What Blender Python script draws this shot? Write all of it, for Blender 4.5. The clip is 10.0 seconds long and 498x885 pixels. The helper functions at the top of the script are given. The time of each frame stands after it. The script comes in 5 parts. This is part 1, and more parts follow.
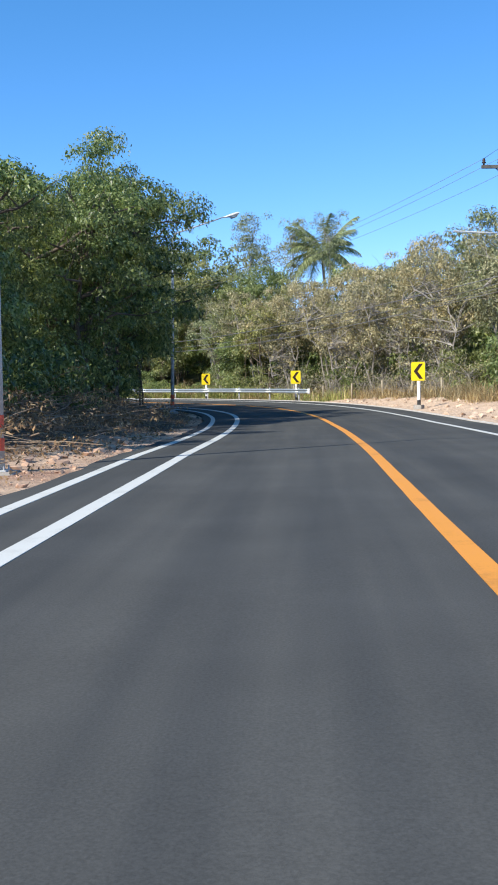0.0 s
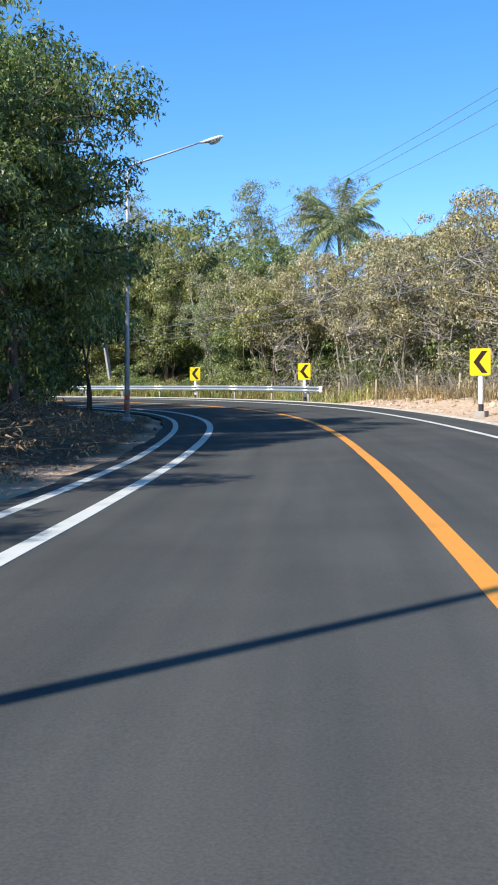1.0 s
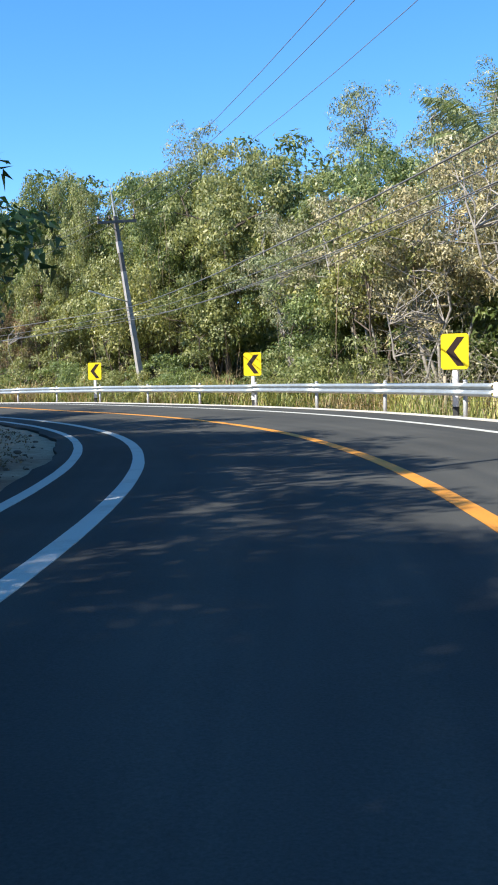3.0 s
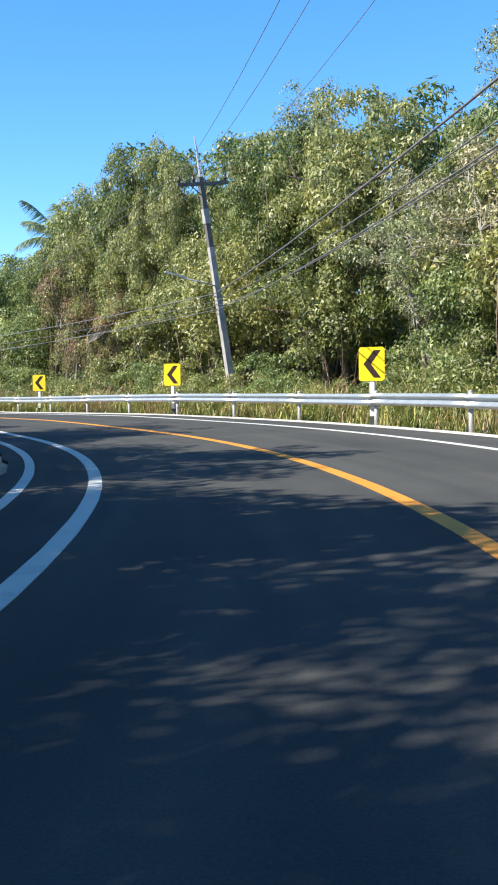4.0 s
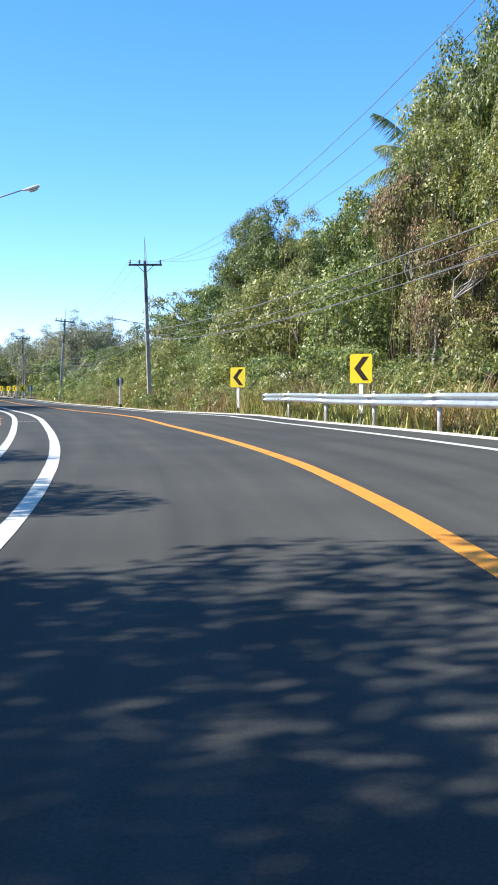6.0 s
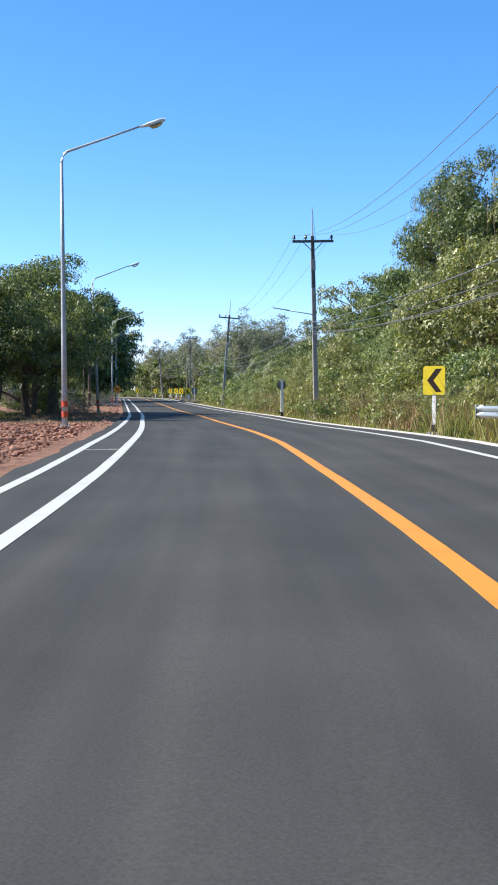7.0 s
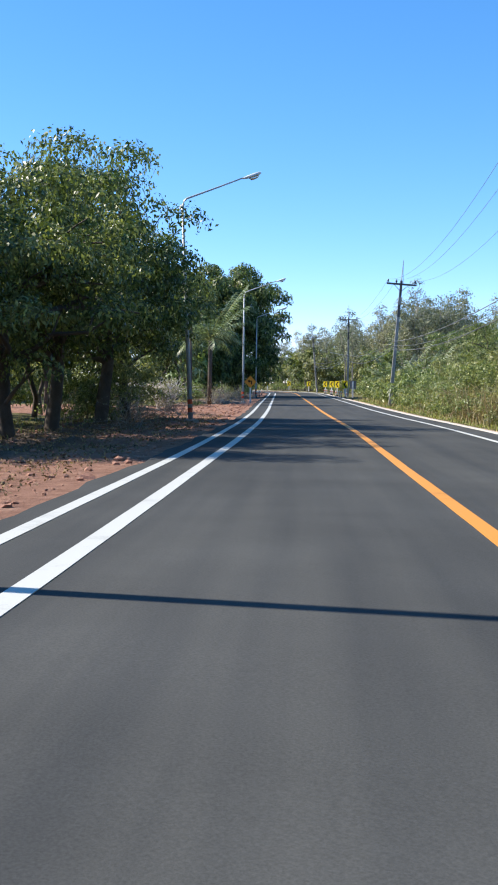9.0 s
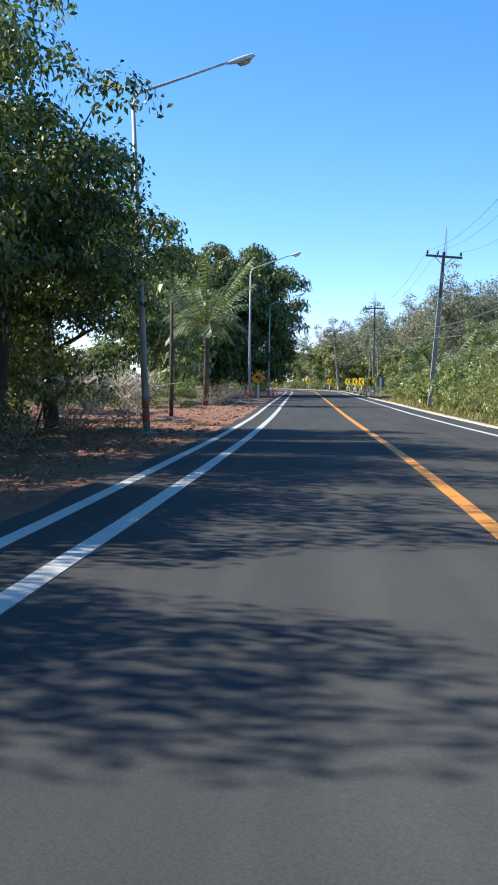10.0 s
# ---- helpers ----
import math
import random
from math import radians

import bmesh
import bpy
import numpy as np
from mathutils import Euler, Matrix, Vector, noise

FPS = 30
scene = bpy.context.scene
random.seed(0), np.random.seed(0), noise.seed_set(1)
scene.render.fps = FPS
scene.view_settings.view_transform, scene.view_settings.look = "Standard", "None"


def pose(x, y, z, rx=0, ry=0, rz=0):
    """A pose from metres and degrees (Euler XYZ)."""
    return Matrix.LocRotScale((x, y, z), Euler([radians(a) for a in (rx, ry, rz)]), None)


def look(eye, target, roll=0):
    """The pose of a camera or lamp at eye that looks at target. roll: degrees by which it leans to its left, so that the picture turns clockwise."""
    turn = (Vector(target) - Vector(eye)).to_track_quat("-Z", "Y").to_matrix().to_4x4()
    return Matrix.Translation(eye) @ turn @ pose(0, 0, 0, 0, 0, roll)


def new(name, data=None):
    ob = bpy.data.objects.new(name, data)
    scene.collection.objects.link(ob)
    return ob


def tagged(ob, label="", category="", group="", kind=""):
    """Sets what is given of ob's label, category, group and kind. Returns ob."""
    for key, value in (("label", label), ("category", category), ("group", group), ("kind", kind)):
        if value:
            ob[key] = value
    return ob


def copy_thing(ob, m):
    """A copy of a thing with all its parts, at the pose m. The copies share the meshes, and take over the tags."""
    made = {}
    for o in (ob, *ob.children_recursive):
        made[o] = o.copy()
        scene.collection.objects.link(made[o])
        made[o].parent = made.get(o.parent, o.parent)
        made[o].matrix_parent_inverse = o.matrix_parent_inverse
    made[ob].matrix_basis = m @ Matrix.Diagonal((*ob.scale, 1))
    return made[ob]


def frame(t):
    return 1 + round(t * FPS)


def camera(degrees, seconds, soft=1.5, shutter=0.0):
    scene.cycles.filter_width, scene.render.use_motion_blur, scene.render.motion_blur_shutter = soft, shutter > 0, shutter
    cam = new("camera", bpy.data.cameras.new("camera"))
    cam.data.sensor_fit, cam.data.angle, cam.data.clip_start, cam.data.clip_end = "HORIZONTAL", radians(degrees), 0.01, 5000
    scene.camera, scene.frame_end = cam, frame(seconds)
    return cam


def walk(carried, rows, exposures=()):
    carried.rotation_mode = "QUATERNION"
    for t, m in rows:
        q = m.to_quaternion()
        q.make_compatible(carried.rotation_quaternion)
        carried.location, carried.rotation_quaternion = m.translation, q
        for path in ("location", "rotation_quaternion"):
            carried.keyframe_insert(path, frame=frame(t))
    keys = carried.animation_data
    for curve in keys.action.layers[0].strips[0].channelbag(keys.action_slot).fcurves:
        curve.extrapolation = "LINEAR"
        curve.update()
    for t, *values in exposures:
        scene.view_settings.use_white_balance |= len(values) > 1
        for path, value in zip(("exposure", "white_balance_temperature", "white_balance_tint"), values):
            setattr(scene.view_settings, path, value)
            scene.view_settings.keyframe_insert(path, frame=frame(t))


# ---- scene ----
# Camera: seconds, eye, yaw, pitch, roll
cam = camera(26.94, 10.0, 1.9)
PATH = [
    (0, -0.000, 0.000, 1.199, 0.00, -3.24, -0.89),
    (0.5, 0.506, 7.735, 1.179, 0.28, -3.28, -0.69),
    (1, 0.980, 15.534, 1.166, 0.74, -3.44, -0.69),
    (1.5, 1.325, 22.880, 1.102, 1.03, -3.58, -0.30),
    (2, 1.636, 29.833, 1.016, 2.43, -3.66, -0.85),
    (3.5, 0.927, 51.179, 0.873, 10.29, -2.98, -0.81),
    (4, 0.134, 56.857, 0.960, 14.17, -2.86, -0.72),
    (4.5, -1.384, 63.488, 0.944, 18.84, -3.09, -0.01),
    (5, -3.629, 69.792, 0.981, 24.02, -3.33, 0.31),
    (5.5, -6.460, 75.983, 0.999, 29.57, -3.36, -0.12),
    (6, -9.654, 81.756, 0.952, 35.10, -3.01, -0.17),
    (7.5, -23.242, 97.849, 1.149, 48.62, -3.00, 0.30),
    (8, -28.740, 102.990, 1.160, 51.32, -3.14, 0.27),
    (8.5, -34.063, 107.743, 1.121, 52.78, -3.19, 0.09),
    (9, -39.770, 112.560, 1.112, 53.66, -3.29, 0.45),
    (9.5, -45.565, 117.415, 1.009, 54.22, -3.40, 0.74),
    (10, -51.650, 122.479, 0.972, 54.82, -3.39, 0.43),
]
walk(cam, [(t, pose(x, y, z, 90 + pitch, 0, yaw) @ pose(0, 0, 0, 0, 0, roll)) for t, x, y, z, yaw, pitch, roll in PATH], [(0, 0.57, 6250, 10), (1.5, 0.82, 6250, 10), (3.0, 0.97, 6350, 10), (5.5, 1.1, 6400, 10), (7.2, 0.74, 6380, 11), (10, 0.76, 6360, 12)])

# ---- light ----
SUN_BACK = 229.0          # compass way to the sun, clockwise from +y
SUN_HIGH = 42.0
world = bpy.data.worlds.new("sky")
scene.world = world
world.use_nodes = True
wn = world.node_tree.nodes
sky = wn.new("ShaderNodeTexSky")
sky.sky_type = "NISHITA"
sky.sun_disc = False
sky.sun_elevation = radians(SUN_HIGH)
sky.sun_rotation = radians(SUN_BACK)
sky.air_density, sky.dust_density, sky.ozone_density = 1.0, 0.08, 1.2
sky.altitude = 2500
wn["Background"].inputs["Strength"].default_value = 0.156
deep = wn.new("ShaderNodeHueSaturation")
deep.inputs["Saturation"].default_value = 1.15
world.node_tree.links.new(sky.outputs[0], deep.inputs["Color"])
clear = wn.new("ShaderNodeMix")
clear.data_type, clear.blend_type = "RGBA", "MULTIPLY"
clear.inputs[0].default_value = 1.0
clear.inputs[7].default_value = (0.62, 0.885, 1.0, 1)
world.node_tree.links.new(deep.outputs[0], clear.inputs[6])
split, join = wn.new("ShaderNodeSeparateColor"), wn.new("ShaderNodeCombineColor")
world.node_tree.links.new(clear.outputs[2], split.inputs[0])
for channel, power, gain in ((0, 1.15, 0.96), (1, 0.9, 1.02), (2, 1.0, 1.0)):
    bow, scale = wn.new("ShaderNodeMath"), wn.new("ShaderNodeMath")
    bow.operation, scale.operation = "POWER", "MULTIPLY"
    bow.inputs[1].default_value, scale.inputs[1].default_value = power, gain
    world.node_tree.links.new(split.outputs[channel], bow.inputs[0])
    world.node_tree.links.new(bow.outputs[0], scale.inputs[0])
    world.node_tree.links.new(scale.outputs[0], join.inputs[channel])
world.node_tree.links.new(join.outputs[0], wn["Background"].inputs["Color"])
sun_data = bpy.data.lights.new("sun", "SUN")
sun_data.energy, sun_data.angle, sun_data.color = 5.0, radians(0.6), (1.0, 0.92, 0.78)
sun = new("sun", sun_data)
sd = Vector((math.sin(radians(SUN_BACK)) * math.cos(radians(SUN_HIGH)), math.cos(radians(SUN_BACK)) * math.cos(radians(SUN_HIGH)), math.sin(radians(SUN_HIGH))))
sun.matrix_world = look(sd * 300, (0, 0, 0))


# ---- materials ----
def rgb(c):
    return (*c, 1.0)


class Mat:
    """A node material with a Principled surface and short ways to wire it."""

    def __init__(self, name, rough=0.7, metal=0.0, spec=0.5):
        self.m = bpy.data.materials.new(name)
        self.m.use_nodes = True
        self.n, self.l = self.m.node_tree.nodes, self.m.node_tree.links
        self.b = self.n["Principled BSDF"]
        self.b.inputs["Roughness"].default_value = rough
        self.b.inputs["Metallic"].default_value = metal
        self.b.inputs["Specular IOR Level"].default_value = spec

    def coord(self, kind="Object", scale=(1, 1, 1)):
        t = self.n.new("ShaderNodeTexCoord")
        mp = self.n.new("ShaderNodeMapping")
        mp.inputs["Scale"].default_value = scale
        self.l.new(t.outputs[kind], mp.inputs[0])
        return mp.outputs[0]

    def noise(self, co, scale, detail=4, rough=0.55):
        x = self.n.new("ShaderNodeTexNoise")
        x.inputs["Scale"].default_value, x.inputs["Detail"].default_value, x.inputs["Roughness"].default_value = scale, detail, rough
        self.l.new(co, x.inputs["Vector"])
        return x.outputs["Fac"]

    def ramp(self, fac, stops):
        r = self.n.new("ShaderNodeValToRGB")
        e = r.color_ramp.elements
        while len(e) < len(stops):
            e.new(0.5)
        for el, (p, c) in zip(e, stops):
            el.position, el.color = p, rgb(c)
        self.l.new(fac, r.inputs[0])
        return r.outputs[0]

    def mix(self, fac, a, b, mode="MIX"):
        x = self.n.new("ShaderNodeMix")
        x.data_type, x.blend_type = "RGBA", mode
        for sock, v in ((x.inputs[0], fac), (x.inputs[6], a), (x.inputs[7], b)):
            if isinstance(v, (int, float)):
                sock.default_value = v
            elif isinstance(v, tuple):
                sock.default_value = rgb(v)
            else:
                self.l.new(v, sock)
        return x.outputs[2]

    def math(self, op, a, b=0.0):
        x = self.n.new("ShaderNodeMath")
        x.operation = op
        for sock, v in zip(x.inputs, (a, b)):
            if isinstance(v, (int, float)):
                sock.default_value = v
            else:
                self.l.new(v, sock)
        return x.outputs[0]

    def attribute(self, name):
        x = self.n.new("ShaderNodeAttribute")
        x.attribute_name = name
        return x.outputs["Fac"]

    def colour(self, c):
        if isinstance(c, tuple):
            self.b.inputs["Base Color"].default_value = rgb(c)
        else:
            self.l.new(c, self.b.inputs["Base Color"])
        return self

    def rough(self, r):
        self.l.new(r, self.b.inputs["Roughness"])
        return self

    def bump(self, h, strength=0.3, distance=0.02):
        x = self.n.new("ShaderNodeBump")
        x.inputs["Strength"].default_value, x.inputs["Distance"].default_value = strength, distance
        self.l.new(h, x.inputs["Height"])
        self.l.new(x.outputs[0], self.b.inputs["Normal"])
        return self


def plain(name, c, rough=0.6, metal=0.0, vary=0.25, scale=6.0, bump=0.15, dist=0.004):
    """A worn plain surface: colour varied at two scales, with fine relief."""
    a = Mat(name, rough, metal)
    co = a.coord()
    big, fine = a.noise(co, scale, 3), a.noise(co, scale * 14, 5, 0.7)
    f = a.math("MULTIPLY", big, fine)
    dark = tuple(v * (1 - vary) for v in c)
    lite = tuple(min(1, v * (1 + vary * 0.6)) for v in c)
    a.colour(a.ramp(f, [(0.12, dark), (0.45, lite)])).bump(fine, bump, dist)
    return a.m


def leafy(name, dark, mid, lite, glow=0.35, rough=0.5):
    """Leaves: a tint per leaf and per plant, part of the light shining through."""
    a = Mat(name, rough, 0.0, 0.4)
    g = a.n.new("ShaderNodeNewGeometry")
    oi = a.n.new("ShaderNodeObjectInfo")
    per_leaf = a.ramp(g.outputs["Random Per Island"], [(0.0, dark), (0.45, mid), (0.8, lite), (1.0, tuple(min(1, v * 1.18) for v in lite))])
    tint = a.ramp(oi.outputs["Random"], [(0.0, (0.86, 0.92, 0.84)), (0.5, (1.0, 1.0, 1.0)), (1.0, (1.16, 1.08, 0.95))])
    patch = a.noise(a.coord("Object"), 0.8, 4, 0.65)
    patches = a.ramp(patch, [(0.34, (0.58, 0.66, 0.62)), (0.5, (1.0, 1.0, 0.95)), (0.66, (1.26, 1.2, 1.0))])
    c = a.mix(1.0, a.mix(1.0, per_leaf, tint, "MULTIPLY"), patches, "MULTIPLY")
    a.colour(c)
    tr = a.n.new("ShaderNodeBsdfTranslucent")
    a.l.new(a.mix(1.0, c, (1.45, 1.5, 0.85), "MULTIPLY"), tr.inputs[0])
    ms = a.n.new("ShaderNodeMixShader")
    ms.inputs[0].default_value = glow * 0.75
    a.l.new(a.b.outputs[0], ms.inputs[1])
    a.l.new(tr.outputs[0], ms.inputs[2])
    a.l.new(ms.outputs[0], a.n["Material Output"].inputs[0])
    return a.m


def asphalt_material():
    a = Mat("fresh_asphalt", 0.88, 0.0, 0.09)
    co, along = a.coord("Object"), a.coord("UV", (0.05, 1.2, 1))
    grain, blot, lanes = a.noise(co, 70, 4, 0.7), a.noise(co, 0.5, 4), a.noise(along, 1.4, 3)
    base = a.ramp(grain, [(0.3, (0.0515, 0.0535, 0.0525)), (0.75, (0.08, 0.083, 0.0815))])
    base = a.mix(1.0, base, a.ramp(blot, [(0.3, (0.88, 0.88, 0.88)), (0.7, (1.1, 1.1, 1.1))]), "MULTIPLY")
    base = a.mix(1.0, base, a.ramp(lanes, [(0.35, (0.85, 0.86, 0.88)), (0.65, (1.15, 1.13, 1.1))]), "MULTIPLY")
    a.colour(base).bump(grain, 0.32, 0.005)
    return a.m


def marking_material(name, c):
    a = Mat(name, 0.65)
    co = a.coord("Object")
    w, f = a.noise(co, 1.2, 5, 0.7), a.noise(co, 55, 3)
    worn = tuple(v * 0.72 for v in c)
    a.colour(a.ramp(a.math("ADD", a.math("MULTIPLY", w, 0.75), a.math("MULTIPLY", f, 0.25)), [(0.32, worn), (0.47, c)])).bump(f, 0.3, 0.003)
    return a.m


def soil_material():
    """Ground: sandy and red earth, dry grass and litter, mixed by mesh attributes."""
    a = Mat("earth", 0.95, 0.0, 0.2)
    co = a.coord("Object")
    n1, n2, n3 = a.noise(co, 0.35, 5), a.noise(co, 2.6, 6, 0.7), a.noise(co, 22, 5, 0.75)
    sand = a.ramp(n2, [(0.3, (0.48, 0.34, 0.235)), (0.55, (0.65, 0.485, 0.35)), (0.75, (0.75, 0.595, 0.455))])
    red = a.ramp(n2, [(0.3, (0.22, 0.11, 0.075)), (0.6, (0.37, 0.205, 0.14)), (0.8, (0.5, 0.34, 0.25))])
    grass = a.ramp(n2, [(0.25, (0.06, 0.06, 0.02)), (0.5, (0.13, 0.12, 0.045)), (0.75, (0.26, 0.22, 0.1))])
    litter = a.ramp(n3, [(0.3, (0.085, 0.06, 0.043)), (0.6, (0.21, 0.15, 0.11)), (0.8, (0.35, 0.27, 0.2))])
    edge = a.math("MULTIPLY", a.math("SUBTRACT", n1, 0.5), 0.9)
    def key(nm):
        f = a.math("ADD", a.attribute(nm), edge)
        return a.ramp(f, [(0.35, (0, 0, 0)), (0.65, (1, 1, 1))])
    c = a.mix(key("red"), sand, red)
    c = a.mix(key("litter"), c, litter)
    c = a.mix(key("grass"), c, grass)
    c = a.mix(1.0, c, a.ramp(n3, [(0.25, (0.7, 0.7, 0.7)), (0.7, (1.15, 1.15, 1.15))]), "MULTIPLY")
    a.colour(c).bump(a.math("ADD", n3, a.math("MULTIPLY", n2, 2.0)), 0.9, 0.06)
    return a.m


ASPHALT = asphalt_material()
WHITE_LINE = marking_material("white_road_paint", (0.52, 0.53, 0.5))
YELLOW_LINE = marking_material("amber_road_paint", (0.62, 0.25, 0.022))
EARTH = soil_material()
KERB = plain("pale_concrete_edge", (0.6, 0.57, 0.52), 0.85, 0, 0.3, 3)
CONCRETE = plain("weathered_concrete", (0.36, 0.34, 0.31), 0.9, 0, 0.35, 2.5, 0.4, 0.008)
DARK_CONCRETE = plain("stained_concrete", (0.13, 0.12, 0.11), 0.9, 0, 0.4, 2.0, 0.4, 0.008)
GALV = plain("galvanised_steel", (0.5, 0.51, 0.51), 0.62, 0.35, 0.22, 5)
RAIL = plain("galvanised_rail", (0.4, 0.44, 0.46), 0.45, 0.5, 0.18, 3)
STEEL_DARK = plain("dark_steel", (0.08, 0.08, 0.085), 0.55, 0.4, 0.3)
WHITE_PAINT = plain("white_post_paint", (0.78, 0.77, 0.74), 0.6, 0, 0.22, 5)
BLACK_PAINT = plain("black_post_paint", (0.03, 0.03, 0.03), 0.6, 0, 0.4)
RED_BAND = plain("red_reflective_band", (0.75, 0.1, 0.04), 0.45, 0, 0.2)
SIGN_YELLOW = plain("yellow_sign_sheet", (0.72, 0.54, 0.008), 0.38, 0, 0.08, 2, 0.03)
SIGN_ORANGE = plain("orange_sign_sheet", (0.85, 0.3, 0.02), 0.4, 0, 0.1, 2, 0.03)
SIGN_BLACK = plain("dark_sign_sheet", (0.022, 0.01, 0.008), 0.95, 0, 0.2, 2, 0.03)
SIGN_BACK = plain("grey_sign_back", (0.16, 0.165, 0.17), 0.5, 0.4, 0.2)
LAMP_SHELL = plain("lamp_shell", (0.7, 0.71, 0.7), 0.4, 0.1, 0.12)
LAMP_GLASS = plain("clouded_lamp_bowl", (0.62, 0.55, 0.33), 0.2, 0, 0.15)
PORCELAIN = plain("brown_porcelain", (0.05, 0.035, 0.03), 0.25, 0, 0.3)
CABLE = plain("grey_black_cable", (0.16, 0.16, 0.165), 0.5, 0, 0.3)
BARK = plain("brown_bark", (0.13, 0.1, 0.075), 0.95, 0, 0.45, 2.5, 0.8, 0.02)
PALE_BARK = plain("pale_grey_bark", (0.34, 0.31, 0.27), 0.9, 0, 0.4, 2.5, 0.6, 0.015)
STRAW = leafy("dry_straw", (0.17, 0.11, 0.06), (0.33, 0.235, 0.135), (0.5, 0.4, 0.26), 0.2, 0.7)
GRASS_LEAF = leafy("grass_blade", (0.1, 0.14, 0.04), (0.23, 0.27, 0.085), (0.42, 0.42, 0.17), 0.3)
DARK_LEAF = leafy("dark_green_leaf", (0.04, 0.06, 0.021), (0.098, 0.135, 0.044), (0.21, 0.245, 0.09), 0.38, 0.42)
VINE_LEAF = leafy("yellow_green_leaf", (0.12, 0.13, 0.05), (0.225, 0.24, 0.095), (0.33, 0.335, 0.155), 0.4, 0.42)
MID_LEAF = leafy("mid_green_leaf", (0.075, 0.105, 0.038), (0.16, 0.21, 0.075), (0.29, 0.33, 0.145), 0.4, 0.42)
DRY_LEAF = leafy("olive_brown_leaf", (0.125, 0.112, 0.06), (0.265, 0.24, 0.145), (0.43, 0.395, 0.265), 0.25, 0.5)
GREY_LEAF = leafy("grey_green_leaf", (0.08, 0.1, 0.05), (0.19, 0.21, 0.11), (0.36, 0.37, 0.21), 0.3, 0.5)
DEAD_LEAF = leafy("red_brown_dead_vine", (0.12, 0.065, 0.045), (0.22, 0.135, 0.09), (0.36, 0.26, 0.18), 0.2, 0.75)
PALM_LEAF = leafy("palm_frond", (0.075, 0.11, 0.058), (0.15, 0.195, 0.105), (0.27, 0.32, 0.2), 0.3, 0.35)
FRANGI = plain("silver_bark", (0.66, 0.62, 0.56), 0.85, 0, 0.3, 3, 0.4, 0.01)
# far plantation crowns: distance haze put into the greyed leaf colour
RUBBER_LEAF = leafy("hazed_leaf", (0.1, 0.11, 0.075), (0.2, 0.21, 0.15), (0.32, 0.325, 0.245), 0.3, 0.6)
LITTER = leafy("brown_litter", (0.115, 0.065, 0.036), (0.23, 0.145, 0.08), (0.4, 0.28, 0.175), 0.15, 0.8)
RUBBLE = plain("red_clods", (0.42, 0.215, 0.145), 0.95, 0, 0.5, 1.5, 0.6, 0.02)
TWIG = plain("dead_twigs", (0.3, 0.22, 0.15), 0.95, 0, 0.5, 3)
WOOD_POST = plain("weathered_wood", (0.42, 0.36, 0.26), 0.95, 0, 0.4, 3, 0.5, 0.01)


# ---- the road's line: bends, level and cross fall by distance along the yellow line ----
KNOT = np.arange(-12.0, 213.0, 8.0)
BEND = [-0.0041, -0.0027, -0.0013, 0, 0.0009, 0.0021, 0.0036, 0.0063, 0.0103, 0.014, 0.0153, 0.0157, 0.016, 0.0129, 0.0085, 0.0039, 0.0018, 0.0028, 0.0027, 0.0009, 0.0001, 0.0008, 0.0011, 0.0007, 0.0001, 0, 0, 0, 0]
LEVEL = [0.01, 0, 0, -0.03, -0.05, -0.14, -0.22, -0.22, -0.21, -0.19, -0.18, -0.18, -0.17, -0.15, -0.08, -0.09, -0.12, -0.1, -0.17, -0.26, -0.34, -0.39, -0.43, -0.49, -0.54, -0.57, -0.58, -0.57, -0.56]
FALL = [0.011, 0.008, 0.006, 0.006, 0.006, 0.011, 0.014, 0.015, 0.021, 0.028, 0.033, 0.038, 0.039, 0.037, 0.026, 0.017, 0.011, 0.006, -0.001, -0.006, -0.006, -0.003, -0.002, 0.002, 0.003, 0.005, 0.004, 0.002, 0]
LAST = 430.0
FINE = np.arange(-90.0, LAST + 0.1, 0.5)
_k = np.interp(FINE, [*KNOT, 284, 306, LAST], [*BEND, 0, 0.006, 0.008], left=0.0)
HEAD = np.concatenate([[0], np.cumsum((_k[1:] + _k[:-1]) * 0.25)])
_zero = int(np.argmin(abs(FINE)))
HEAD += -0.04544 - HEAD[_zero]
_dx, _dy = -np.sin(HEAD), np.cos(HEAD)
RX = np.concatenate([[0], np.cumsum((_dx[1:] + _dx[:-1]) * 0.25)])
RY = np.concatenate([[0], np.cumsum((_dy[1:] + _dy[:-1]) * 0.25)])
RX += 1.110 - RX[_zero]
RY += -1.312 - RY[_zero]
RZ = np.interp(FINE, KNOT, LEVEL)
RB = np.interp(FINE, KNOT, FALL)


def heading(s):
    return float(np.interp(s, FINE, HEAD))


def spot(s, d, up=0.0):
    """World places at s along the road and d to its right, up over the road's cross fall."""
    s, d = np.broadcast_arrays(np.asarray(s, float), np.asarray(d, float))
    th = np.interp(s, FINE, HEAD)
    z = np.interp(s, FINE, RZ) + np.clip(d, -5, 5) * np.interp(s, FINE, RB) + up
    return np.stack([np.interp(s, FINE, RX) + d * np.cos(th), np.interp(s, FINE, RY) + d * np.sin(th), z], -1)


def along(x, y):
    """Distance along and to the right of the road for world places."""
    x, y = np.ravel(x), np.ravel(y)
    s, d = np.empty(len(x)), np.empty(len(x))
    for i in range(0, len(x), 4000):
        u, v = x[i:i + 4000, None], y[i:i + 4000, None]
        j = np.argmin((u - RX) ** 2 + (v - RY) ** 2, 1)
        ex, ey, th = u[:, 0] - RX[j], v[:, 0] - RY[j], HEAD[j]
        s[i:i + 4000] = FINE[j] - ex * np.sin(th) + ey * np.cos(th)
        d[i:i + 4000] = ex * np.cos(th) + ey * np.sin(th)
    return s, d


